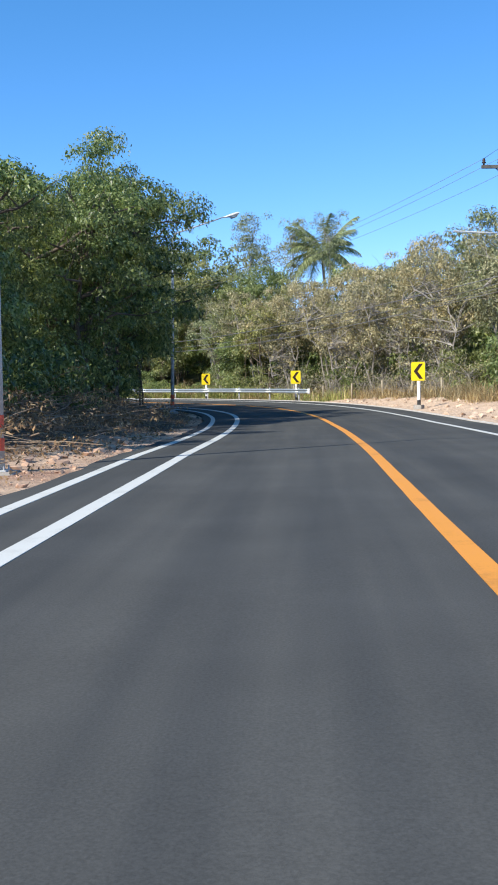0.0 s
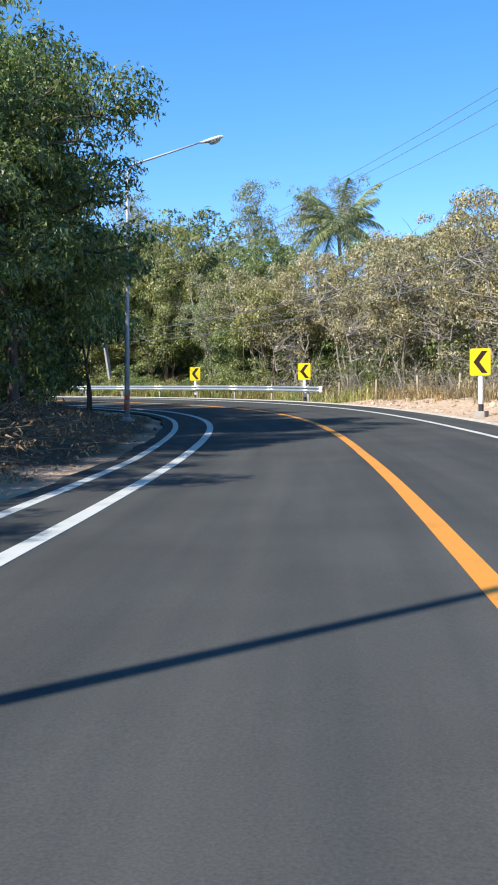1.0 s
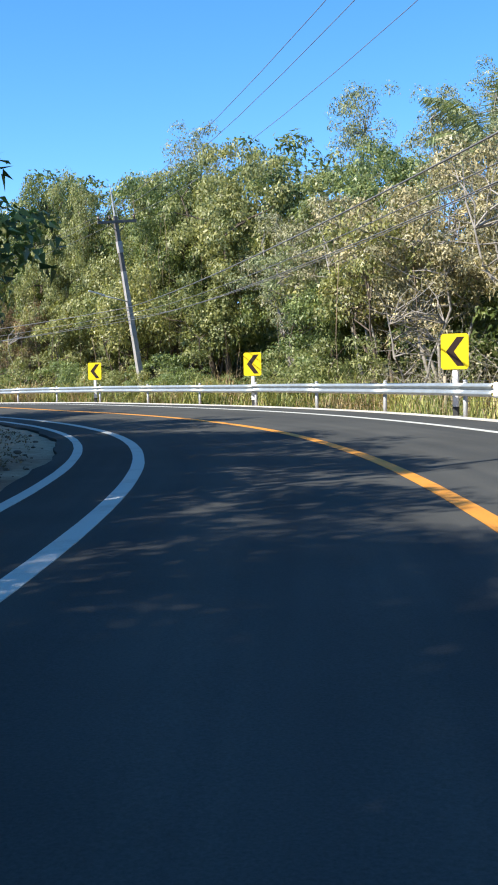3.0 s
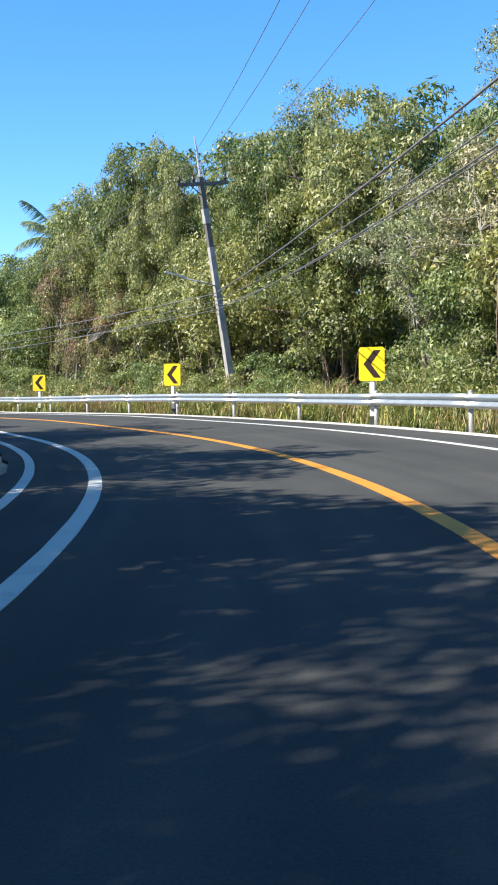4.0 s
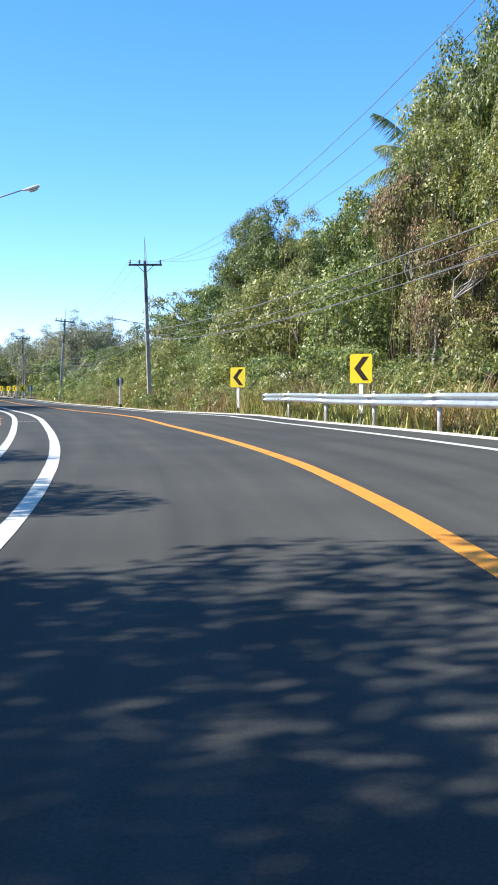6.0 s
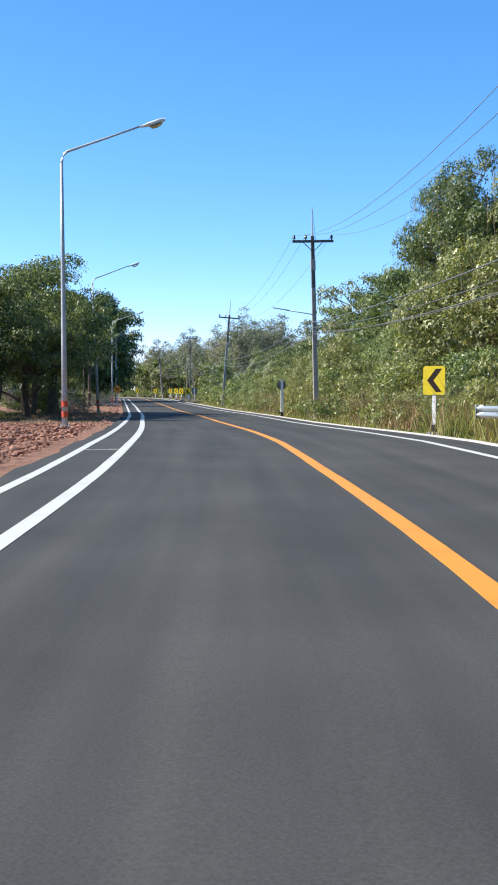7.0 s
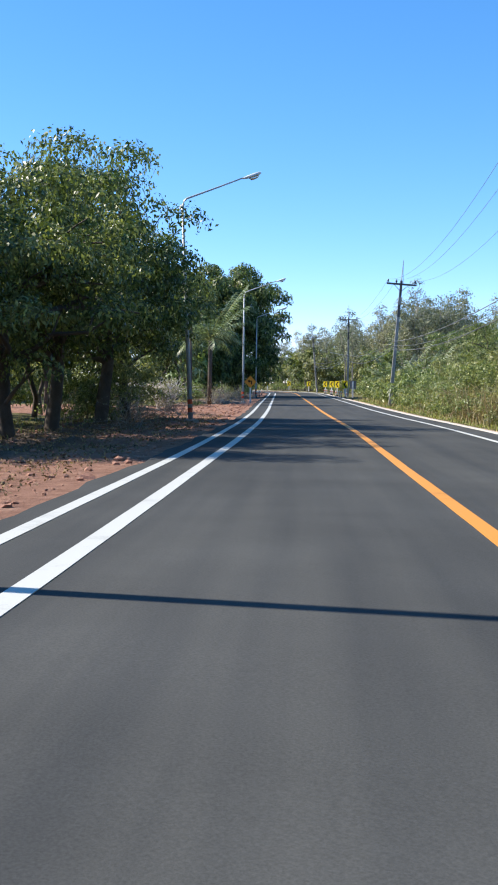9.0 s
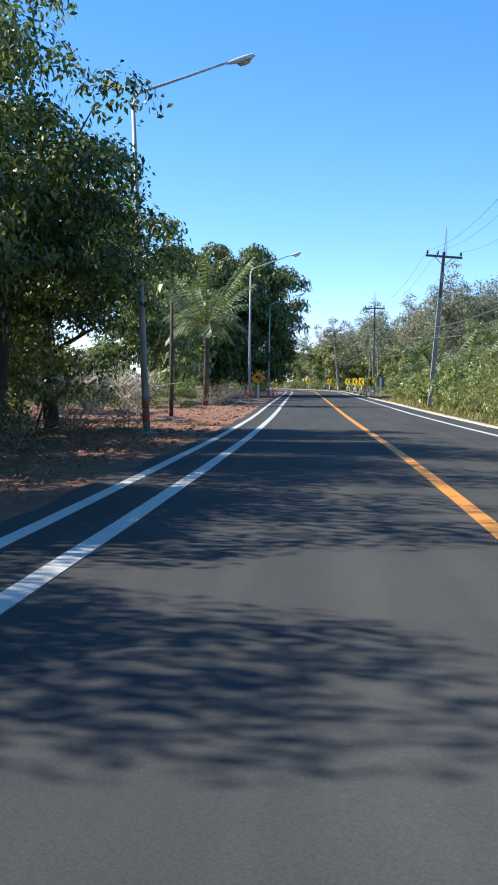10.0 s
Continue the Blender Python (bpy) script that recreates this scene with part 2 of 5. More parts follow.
def left_line(s):
    return np.interp(s, [36, 52, 84, 130, 150, 170, 200], [-3.36, -3.26, -3.31, -3.46, -3.49, -3.38, -3.25])


def left_edge(s):
    return np.interp(s, [36, 52, 84, 116, 150, 190], [-4.24, -4.37, -4.31, -4.34, -4.21, -4.12])


def right_line(s):
    return np.interp(s, [36, 68, 148, 172, 196], [3.33, 3.25, 3.42, 3.46, 3.32])


def right_kerb(s):
    return np.interp(s, [70, 100, 150, 200], [4.58, 4.44, 4.4, 4.4])


def wave(x, y, seed, size):
    """Smooth random relief between -1 and 1."""
    r = np.random.RandomState(seed)
    out = 0.0
    for k in range(6):
        a, f = r.rand() * 6.283, (0.6 + 0.35 * k) / size
        out = out + np.sin(6.283 * f * (x * math.cos(a) + y * math.sin(a)) + r.rand() * 6.283) / (1 + 0.5 * k)
    return out / 2.4


def smooth(a, b, x):
    t = np.clip((x - a) / (b - a), 0, 1)
    return t * t * (3 - 2 * t)


def ground_up(s, d, x, y):
    """Height of the ground over the road's cross fall."""
    a = np.abs(d)
    right, left = np.clip(d, 0, None), np.clip(-d, 0, None)
    h = -0.07 + 0 * a
    mound = np.exp(-((s - 53) / 13) ** 2) * np.exp(-((right - 8.4) / 1.7) ** 2)
    h = h + 0.5 * mound
    ditch = smooth(66, 74, s) * (1 - smooth(205, 225, s))
    h = h - 0.16 * ditch * np.exp(-((right - 6.8) / 1.1) ** 2)
    h = h + smooth(9, 48, right) * 7.5 * (1 - smooth(170, 230, s)) * smooth(40, 75, s)
    h = h + 0.75 * smooth(5.6, 10, left) * (1 - smooth(60, 105, s)) + 0.25 * smooth(6, 11, left) * smooth(112, 122, s) * (1 - smooth(134, 146, s))
    h = h + 0.14 * np.exp(-((s - 54.7) / 6) ** 2) * smooth(4.7, 5.6, left)
    h = h + smooth(4.9, 7, a) * (0.09 * wave(x, y, 3, 4.0) + 0.05 * wave(x, y, 5, 1.3))
    return h


def ground_z(s, d):
    p = spot(s, d)
    return float(p[2] + ground_up(np.float64(s), np.float64(d), p[0], p[1]))


# ---- mesh helpers ----
def mesh_of(name, verts, faces, material, smooth_on=False):
    me = bpy.data.meshes.new(name)
    me.from_pydata([tuple(v) for v in verts], [], [tuple(int(i) for i in f) for f in faces])
    me.materials.append(material)
    if smooth_on:
        me.polygons.foreach_set("use_smooth", [True] * len(me.polygons))
    me.update()
    return me


def quads_mesh(name, verts, material):
    """A mesh of loose faces from an array (n, corners, 3)."""
    n, k = verts.shape[:2]
    me = bpy.data.meshes.new(name)
    me.vertices.add(k * n)
    me.vertices.foreach_set("co", np.asarray(verts, np.float32).ravel())
    me.loops.add(k * n)
    me.loops.foreach_set("vertex_index", np.arange(k * n, dtype=np.int32))
    me.polygons.add(n)
    me.polygons.foreach_set("loop_start", np.arange(0, k * n, k, dtype=np.int32))
    me.materials.append(material)
    me.update(calc_edges=True)
    return me


def part(name, me, parent, label=""):
    ob = new(name, me)
    ob.parent = parent
    if label:
        ob["label"] = label
    return ob


def thing(name, m, label, category, group="", kind=""):
    ob = new(name)
    ob.empty_display_size = 0.2
    ob.matrix_basis = m
    return tagged(ob, label, category, group, kind)


def upright(s, d, turn=0.0, up=None, scale=1.0):
    """A pose on the ground at s, d, facing along the road."""
    p = spot(s, d)
    z = ground_z(s, d) if up is None else p[2] + up
    return pose(p[0], p[1], z, 0, 0, math.degrees(heading(s)) + turn) @ Matrix.Scale(scale, 4)


class Shape:
    """Gathers tubes and boxes into one mesh."""

    def __init__(self):
        self.v, self.f = [], []

    def tube(self, path, radii, sides=7, cap=True, twist=0.0):
        path = [Vector(p) for p in path]
        if isinstance(radii, (int, float)):
            radii = [radii] * len(path)
        start = len(self.v)
        ref = Vector((0, 0, 1))
        for i, p in enumerate(path):
            t = (path[min(i + 1, len(path) - 1)] - path[max(i - 1, 0)]).normalized()
            side = t.cross(ref if abs(t.dot(ref)) < 0.95 else Vector((1, 0, 0))).normalized()
            up = side.cross(t)
            for k in range(sides):
                a = 2 * math.pi * k / sides + twist
                self.v.append(p + (side * math.cos(a) + up * math.sin(a)) * radii[i])
        for i in range(len(path) - 1):
            for k in range(sides):
                a, b = start + i * sides + k, start + i * sides + (k + 1) % sides
                self.f.append((a, b, b + sides, a + sides))
        if cap:
            self.f.append(tuple(start + k for k in reversed(range(sides))))
            self.f.append(tuple(start + (len(path) - 1) * sides + k for k in range(sides)))
        return self

    def box(self, lo, hi, bevel=0.0, m=None):
        bm = bmesh.new()
        bmesh.ops.create_cube(bm, size=1)
        lo, hi = Vector(lo), Vector(hi)
        for v in bm.verts:
            v.co = Vector([(lo[i] + hi[i]) / 2 + v.co[i] * (hi[i] - lo[i]) for i in range(3)])
        if bevel:
            bmesh.ops.bevel(bm, geom=bm.edges[:], offset=bevel, segments=2, affect="EDGES")
        start = len(self.v)
        for v in bm.verts:
            self.v.append(m @ v.co if m else v.co.copy())
        bm.verts.index_update()
        for f in bm.faces:
            self.f.append(tuple(start + v.index for v in f.verts))
        bm.free()
        return self

    def prism(self, outline, y0, y1):
        """An outline in the x-z plane, given thickness along y."""
        n, start = len(outline), len(self.v)
        for y in (y0, y1):
            self.v += [Vector((x, y, z)) for x, z in outline]
        self.f.append(tuple(start + k for k in range(n)))
        self.f.append(tuple(start + n + k for k in reversed(range(n))))
        for k in range(n):
            a, b = start + k, start + (k + 1) % n
            self.f.append((b, a, a + n, b + n))
        return self

    def mesh(self, name, material, smooth_on=False):
        return mesh_of(name, self.v, self.f, material, smooth_on)


# ---- ground and road ----
def stretch(lo, a, b, hi, fine, n):
    mid = np.arange(a, b + 0.1, fine)
    grow = np.linspace(0, 1, n + 1)[1:] ** 2.6
    return np.concatenate([(a - (a - lo) * grow)[::-1], mid, b + (hi - b) * grow])


def build_ground():
    gx, gy = stretch(-3000, -260, 70, 3000, 2.0, 22), stretch(-2500, -50, 330, 3200, 2.0, 22)
    X, Y = np.meshgrid(gx, gy)
    x, y = X.ravel(), Y.ravel()
    s, d = along(x, y)
    base = np.interp(s, FINE, RZ) + np.clip(d, -5, 5) * np.interp(s, FINE, RB)
    z = base + ground_up(s, d, x, y) - 0.3 * (1 - smooth(13, 17, np.abs(d)))
    far = smooth(60, 400, np.abs(d))
    z = z * (1 - far) + far * (-1.0 + 2.0 * wave(x, y, 8, 300))
    nx, ny = len(gx), len(gy)
    i = (np.arange(ny - 1)[:, None] * nx + np.arange(nx - 1)).ravel()
    me = mesh_of("ground", np.stack([x, y, z], -1), np.stack([i, i + 1, i + nx + 1, i + nx], -1), EARTH, True)
    soils(me, s, d, x, y)
    tagged(new("ground", me), "dry grassy earth reaching out to the horizon", "ground", "", "structure")


def soils(me, s, d, x, y):
    """Where the earth is red, littered or grassy."""
    left, right = d < 0, d > 0
    a = np.abs(d)
    red = np.where(left, smooth(100, 114, s), 0.0)
    red = np.maximum(red, np.where(left, 0.46 * smooth(4, 14, s) * (1 - smooth(64, 80, s)), 0))
    red = np.maximum(red, np.where(right & (s > 60) & (s < 80), 0.25 * smooth(5.2, 6.5, a), 0))
    litter = np.where(left, smooth(5.6, 7.2, a + 1.1 * smooth(32, 38, s) * (1 - smooth(62, 68, s))) * (1 - smooth(104, 112, s)) * (1 - 0.4 * smooth(18, 22, s) * (1 - smooth(30, 34, s)) * (1 - smooth(6.5, 8.5, a))), 0)
    litter = np.maximum(litter, np.where(left, smooth(143, 148, s) * (1 - smooth(176, 182, s)) * smooth(6.5, 8.5, a) * 0.9, 0))
    litter = np.maximum(litter, np.where(left, smooth(209, 214, s) * smooth(5.2, 6.5, a), 0))
    drive = np.where(left, smooth(183, 187, s) * (1 - smooth(205, 210, s)), 0)
    litter = litter * (1 - drive)
    grass = np.where(right, smooth(4.9, 5.6, a) * smooth(69, 74, s) + smooth(9.5, 11.5, a) * (1 - smooth(69, 74, s)), 0)
    grass = np.maximum(grass, np.where(left, smooth(9.5, 12.5, a) * smooth(108, 116, s) * (1 - drive * (1 - smooth(24, 30, a))), 0))
    grass = np.maximum(grass, smooth(18, 26, a) * (1 - drive))
    for nm, v in (("red", red), ("litter", litter), ("grass", grass)):
        at = me.attributes.new(nm, "FLOAT", "POINT")
        at.data.foreach_set("value", np.asarray(v, np.float32))


def build_verge(name, d0, d1, label):
    ss = np.concatenate([np.arange(-30, 240, 0.8), np.arange(240, 400, 3.0)])
    dd = d0 + (d1 - d0) * np.linspace(0, 1, 26) ** 1.35
    Sg, Dg = np.meshgrid(ss, dd)
    s, d = Sg.ravel(), Dg.ravel()
    p = spot(s, d)
    p[:, 2] += ground_up(s, d, p[:, 0], p[:, 1]) + smooth(5.3, 6.5, np.abs(d)) * 0.05 * wave(p[:, 0], p[:, 1], 11, 0.9) - 0.5 * smooth(abs(d1) - 1.6, abs(d1), np.abs(d))
    n = len(ss)
    i = (np.arange(len(dd) - 1)[:, None] * n + np.arange(n - 1)).ravel()
    f = np.stack([i, i + 1, i + n + 1, i + n], -1)
    if d1 > d0:
        f = f[:, ::-1]
    me = mesh_of(name, p, f, EARTH, True)
    soils(me, s, d, p[:, 0], p[:, 1])
    tagged(new(name, me), label, "verge", "", "structure")


def strip(name, edge0, edge1, up, thick, material, s0=-80.0, s1=LAST - 6, step=1.0, ragged=0.0):
    """A band along the road between two edges, with real thickness."""
    s = np.arange(s0, s1 + 0.01, step)
    r = np.random.RandomState(len(name))
    j0, j1 = (r.rand(len(s)) - 0.5) * ragged, (r.rand(len(s)) - 0.5) * ragged
    a, b = spot(s, edge0(s) + j0, up), spot(s, edge1(s) + j1, up)
    lo = np.array([0, 0, thick])
    n = len(s)
    v = np.concatenate([a, b, a - lo, b - lo])
    i = np.arange(n - 1)
    f = np.concatenate([np.stack([i, i + n, i + n + 1, i + 1], -1), np.stack([i + 2 * n, i, i + 1, i + 2 * n + 1], -1), np.stack([i + n, i + 3 * n, i + 3 * n + 1, i + n + 1], -1)])
    me = mesh_of(name, v, f, material)
    uv = me.uv_layers.new(name="road")
    sv = np.tile(s, 4)
    dv = np.concatenate([edge0(s), edge1(s), edge0(s), edge1(s)])
    li = np.empty(len(me.loops), np.int32)
    me.loops.foreach_get("vertex_index", li)
    uv.data.foreach_set("uv", np.stack([sv[li], dv[li]], -1).astype(np.float32).ravel())
    return new(name, me)


def build_road():
    cols = 8
    s = np.arange(-85, LAST - 4, 1.0)
    lo, hi = left_edge(s) - 0.42 + 0.05 * np.sin(s * 0.9) + 0.04 * np.sin(s * 2.3), right_kerb(s) - 0.05
    rows, uvs = [], []
    for k in range(cols + 1):
        d = lo + (hi - lo) * k / cols
        rows.append(spot(s, d))
        uvs.append(np.stack([s, d], -1))
    for d, drop in ((hi, 0.3), (lo, 0.3)):
        rows.append(spot(s, d, -drop))
        uvs.append(np.stack([s, d], -1))
    n = len(s)
    v, uvv = np.concatenate(rows), np.concatenate(uvs)
    i = np.arange(n - 1)
    order = [cols + 2, *range(cols + 1), cols + 1]
    f = np.concatenate([np.stack([i + a * n, i + b * n, i + b * n + 1, i + a * n + 1], -1) for a, b in zip(order, order[1:])])
    me = mesh_of("road", v, f, ASPHALT)
    uv = me.uv_layers.new(name="road")
    li = np.empty(len(me.loops), np.int32)
    me.loops.foreach_get("vertex_index", li)
    uv.data.foreach_set("uv", uvv[li].astype(np.float32).ravel())
    tagged(new("road", me), "freshly laid dark asphalt road bending to the left", "road", "", "structure")
    def band(nm, centre, width, mat, label):
        tagged(strip(nm, lambda q: centre(q) - width / 2, lambda q: centre(q) + width / 2, 0.006, 0.012, mat, ragged=0.008), label, "road marking", "road markings", "structure")
    band("lane_line", left_line, 0.19, WHITE_LINE, "solid white painted line inside the shoulder")
    band("edge_line", left_edge, 0.17, WHITE_LINE, "solid white painted line at the asphalt edge")
    band("centre_line", lambda q: 0 * q, 0.18, YELLOW_LINE, "solid amber painted centre line")
    band("far_edge_line", right_line, 0.15, WHITE_LINE, "solid white painted line on the outer lane")
    tagged(strip("road_edge", lambda q: right_kerb(q) - 0.05, lambda q: right_kerb(q) + 0.09, 0.035, 0.3, KERB, ragged=0.02), "low pale concrete strip edging the asphalt", "kerb", "", "structure")
    bm = Shape()
    r = random.Random(4)
    for k in range(26):
        s0, d0 = 121.7 + r.uniform(-0.12, 0.12), -4.05 + r.uniform(-0.32, 0.42)
        a, b = spot(s0, d0, 0.006), spot(s0 + r.uniform(0.02, 0.06), d0 + r.uniform(0.06, 0.22), 0.006)
        t = Vector((b - a)).cross(Vector((0, 0, 1))).normalized() * r.uniform(0.008, 0.025)
        a, b, st = Vector(a), Vector(b), len(bm.v)
        bm.v += [a - t, a + t, b + t * 0.6, b - t * 0.6]
        bm.f.append((st, st + 1, st + 2, st + 3))
    tagged(new("paint_scuff", bm.mesh("paint_scuff", WHITE_LINE)), "ragged smear of spilt white paint on the shoulder", "paint mark", "", "structure")


build_ground()
build_verge("verge_left", -4.55, -16.0, "bare sandy and reddish earth shoulder with litter")
build_verge("verge_right", 4.5, 16.0, "sandy and grassy earth verge outside the bend")
build_road()


# ---- road furniture ----
def build_rail():
    """A corrugated steel barrier on posts."""
    s0, s1 = 68.3, 126.3
    off = lambda s: np.interp(s, [s0, 100, s1], [4.72, 4.78, 5.3])
    rail = thing("guard_rail", Matrix.Identity(4), "galvanised corrugated steel guard rail outside the bend", "guard rail")
    prof = [(0.0, 0.0), (-0.02, 0.02), (-0.075, 0.05), (-0.08, 0.085), (-0.02, 0.125), (0.0, 0.155), (-0.02, 0.185), (-0.08, 0.225), (-0.075, 0.26), (-0.02, 0.29), (0.0, 0.31)]
    joints = np.append(np.arange(70.0, s1, 4.82), s1)
    joints = np.insert(joints, 0, s0)
    for a, b in zip(joints, joints[1:]):
        s = np.linspace(a - 0.05, b, 7)
        sag = 0.008 * math.sin(a * 3.1)
        v, f = [], []
        for q in s:
            for back in (0.0, 0.005):
                for dd, zz in prof:
                    v.append(spot(q, off(q) + dd + back + 0.004 * (q - a) / 5, 0.52 + zz + sag))
        n = len(prof)
        for i in range(len(s) - 1):
            for k in range(n - 1):
                p, o = i * 2 * n + k, (i + 1) * 2 * n + k
                f += [(p, o, o + 1, p + 1), (p + n, p + n + 1, o + n + 1, o + n)]
            for k in (0, n - 1):
                p, o = i * 2 * n + k, (i + 1) * 2 * n + k
                f.append((p, p + n, o + n, o))
        for i in (0, len(s) - 1):
            for k in range(n - 1):
                p = i * 2 * n + k
                f.append((p, p + 1, p + n + 1, p + n))
        part("beam", mesh_of("beam", v, f, RAIL, True), rail)
    for k, q in enumerate(joints[1:-1]):
        sh = Shape().tube([(0, 0, -0.35), (0, 0, 0.86)], 0.055, 10)
        cap = Shape().tube([(0, 0, 0.86), (0, 0, 0.885), (0, 0, 0.9)], [0.062, 0.058, 0.02], 10)
        m = Matrix.Translation(spot(q, off(q) + 0.12)) @ pose(0, 0, 0, 1.5 * math.sin(k * 2.3), 0, math.degrees(heading(q)))
        po = part("post", sh.mesh("rail_post", GALV, True), rail)
        po.matrix_basis = m
        part("post_cap", cap.mesh("rail_cap", GALV, True), po)
        bolt = Shape().box((-0.035, -0.05, 0.62), (0.035, 0.05, 0.74), 0.008)
        part("spacer", bolt.mesh("rail_spacer", GALV), po)
    # rounded end pieces
    for q, way in ((s0, -1), (s1, 1)):
        v, f = [], []
        for i in range(9):
            a = math.pi * i / 8
            for zz in (0.5, 0.58, 0.67, 0.76, 0.84):
                r = 0.1 if zz in (0.58, 0.76) else 0.085
                v.append(spot(q + way * (0.12 + r * 1.6 * math.sin(a)), off(q) + 0.04 - r * math.cos(a), zz))
        for i in range(8):
            for k in range(4):
                p = i * 5 + k
                f.append((p, p + 5, p + 6, p + 1))
        ob = part("end_piece", mesh_of("end_piece", v, f, WHITE_PAINT if way < 0 else RAIL, True), rail, "rounded pale end piece")
        md = ob.modifiers.new("thick", "SOLIDIFY")
        md.thickness = 0.006


CHEVRON = [(-0.225, 0.0), (0.06, 0.36), (0.255, 0.36), (-0.02, 0.0), (0.255, -0.36), (0.06, -0.36)]


def chevron_sign(m, label, tall=1.2, lean=0.0):
    """A plate with a dark arrow on a white post with a black foot."""
    top = thing("chevron_sign", m @ pose(0, 0, 0, 0, lean, 0), label, "road sign", "chevron signs round the bend")
    part("post", Shape().box((-0.07, 0.0, 0.27), (0.07, 0.13, tall + 0.8), 0.012).mesh("sign_post", WHITE_PAINT), top)
    part("footing", Shape().box((-0.2, -0.14, -0.3), (0.2, 0.26, 0.045), 0.015).mesh("sign_footing", CONCRETE), top, "small concrete pad")
    part("post_foot", Shape().box((-0.072, -0.002, -0.3), (0.072, 0.132, 0.27), 0.012).mesh("sign_foot", BLACK_PAINT), top, "black painted foot")
    w, h, c = 0.355, 0.4425, 0.05
    outline = [(-w + c, -h), (w - c, -h), (w, -h + c), (w, h - c), (w - c, h), (-w + c, h), (-w, h - c), (-w, -h + c)]
    panel = part("panel", Shape().prism(outline, -0.022, -0.016).mesh("sign_panel", SIGN_YELLOW), top, "bright yellow sheet panel")
    panel.location = (0, 0, tall + h)
    part("backing", Shape().prism(outline, -0.0155, -0.009).box((-w * 0.9, -0.009, 0.2), (w * 0.9, 0.0, 0.24)).box((-w * 0.9, -0.009, -0.24), (w * 0.9, 0.0, -0.2)).mesh("sign_backing", SIGN_BACK), panel)
    part("arrow", Shape().prism(CHEVRON, -0.026, -0.0225).mesh("sign_arrow", SIGN_BLACK), panel, "dark arrow pointing along the bend")
    return top


def build_signs():
    rows = [(8.1, 49.55, -33, "yellow chevron sign on white post beside the sand mound"), (3.25, 70.95, -22, "yellow chevron sign on white post at the rail's end"), (-3.4, 84.1, -12, "yellow chevron sign on white post behind the guard rail"), (-13.15, 96.95, -3, "yellow chevron sign on white post behind the guard rail"), (-25.05, 109.6, 9, "yellow chevron sign on white post behind the guard rail"), (-36.7, 119.4, 14, "yellow chevron sign on white post standing in tall grass")]
    for x, y, turn, where in rows:
        s, d = along(x, y)
        z = float(spot(s[0], d[0])[2]) - 0.05 + (0.18 if y < 60 else 0.0)
        chevron_sign(pose(x, y, z, 0, 0, turn), where)
    for s, d in ((251, 5.0), (268, 5.0), (283, 5.0), (300, 5.0), (322, 5.1), (338, 5.1), (352, 5.1)):
        chevron_sign(upright(s, d, -36, -0.1), "small yellow chevron sign far down the road")
    back = upright(239.5, 5.1, 172, -0.1)
    chevron_sign(back, "grey back of a sign on a white post")
    # square warning sign on its corner
    w = thing("warning_sign", upright(219.5, -5.1, -4, -0.1), "orange diamond warning sign on a white post", "road sign")
    part("post", Shape().box((-0.06, 0, -0.3), (0.06, 0.12, 1.7), 0.01).mesh("warning_post", WHITE_PAINT), w)
    e = 0.53
    pl = part("panel", Shape().prism([(0, -e), (e, 0), (0, e), (-e, 0)], -0.02, -0.012).mesh("warning_panel", SIGN_ORANGE), w, "orange sheet panel on its corner")
    pl.location = (0, 0, 1.85)
    part("arrow", Shape().prism([(0.06, -0.22), (0.14, -0.22), (0.14, 0.1), (-0.05, 0.1), (-0.05, 0.2), (-0.24, 0.06), (-0.05, -0.08), (-0.05, 0.02), (0.06, 0.02)], -0.025, -0.0205).mesh("warning_arrow", SIGN_BLACK), pl)
    # round sign seen from behind
    p = thing("round_sign", upright(164.3, 5.2, 0, -0.1), "white post with the grey back of a round sign", "road sign")
    part("post", Shape().box((-0.08, -0.06, 0.3), (0.08, 0.06, 2.3), 0.012).mesh("round_post", WHITE_PAINT), p)
    part("post_foot", Shape().box((-0.082, -0.062, -0.3), (0.082, 0.062, 0.3), 0.012).mesh("round_foot", BLACK_PAINT), p, "black painted foot")
    ring = [(0.32 * math.cos(a * math.pi / 16), 0.32 * math.sin(a * math.pi / 16)) for a in range(32)]
    disc = part("disc", Shape().prism(ring, 0.07, 0.08).mesh("round_disc", SIGN_BACK), p, "grey metal disc seen from behind")
    disc.location = (0, 0, 2.0)
    disc.rotation_euler = (0, 0, radians(20))
    # low marker posts round the far bend
    g = thing("marker_post", upright(246, 4.85, 0, -0.1), "short white marker post with black foot", "marker post", "marker posts")
    part("post", Shape().tube([(0, 0, 0.25), (0, 0, 0.78), (0, 0, 0.84)], [0.07, 0.07, 0.03], 10).mesh("marker_body", WHITE_PAINT, True), g)
    part("band", Shape().tube([(0, 0, 0.55), (0, 0, 0.66)], 0.073, 10).mesh("marker_band", RED_BAND, True), g, "red band")
    part("post_foot", Shape().tube([(0, 0, -0.2), (0, 0, 0.25)], 0.072, 10).mesh("marker_foot", BLACK_PAINT, True), g)
    for s in (256, 260, 268, 277, 283, 294, 300, 312):
        copy_thing(g, upright(s, 4.85, 0, -0.1))
    for s in (248, 262, 280):
        copy_thing(g, upright(s, -5.2, 0, -0.1))


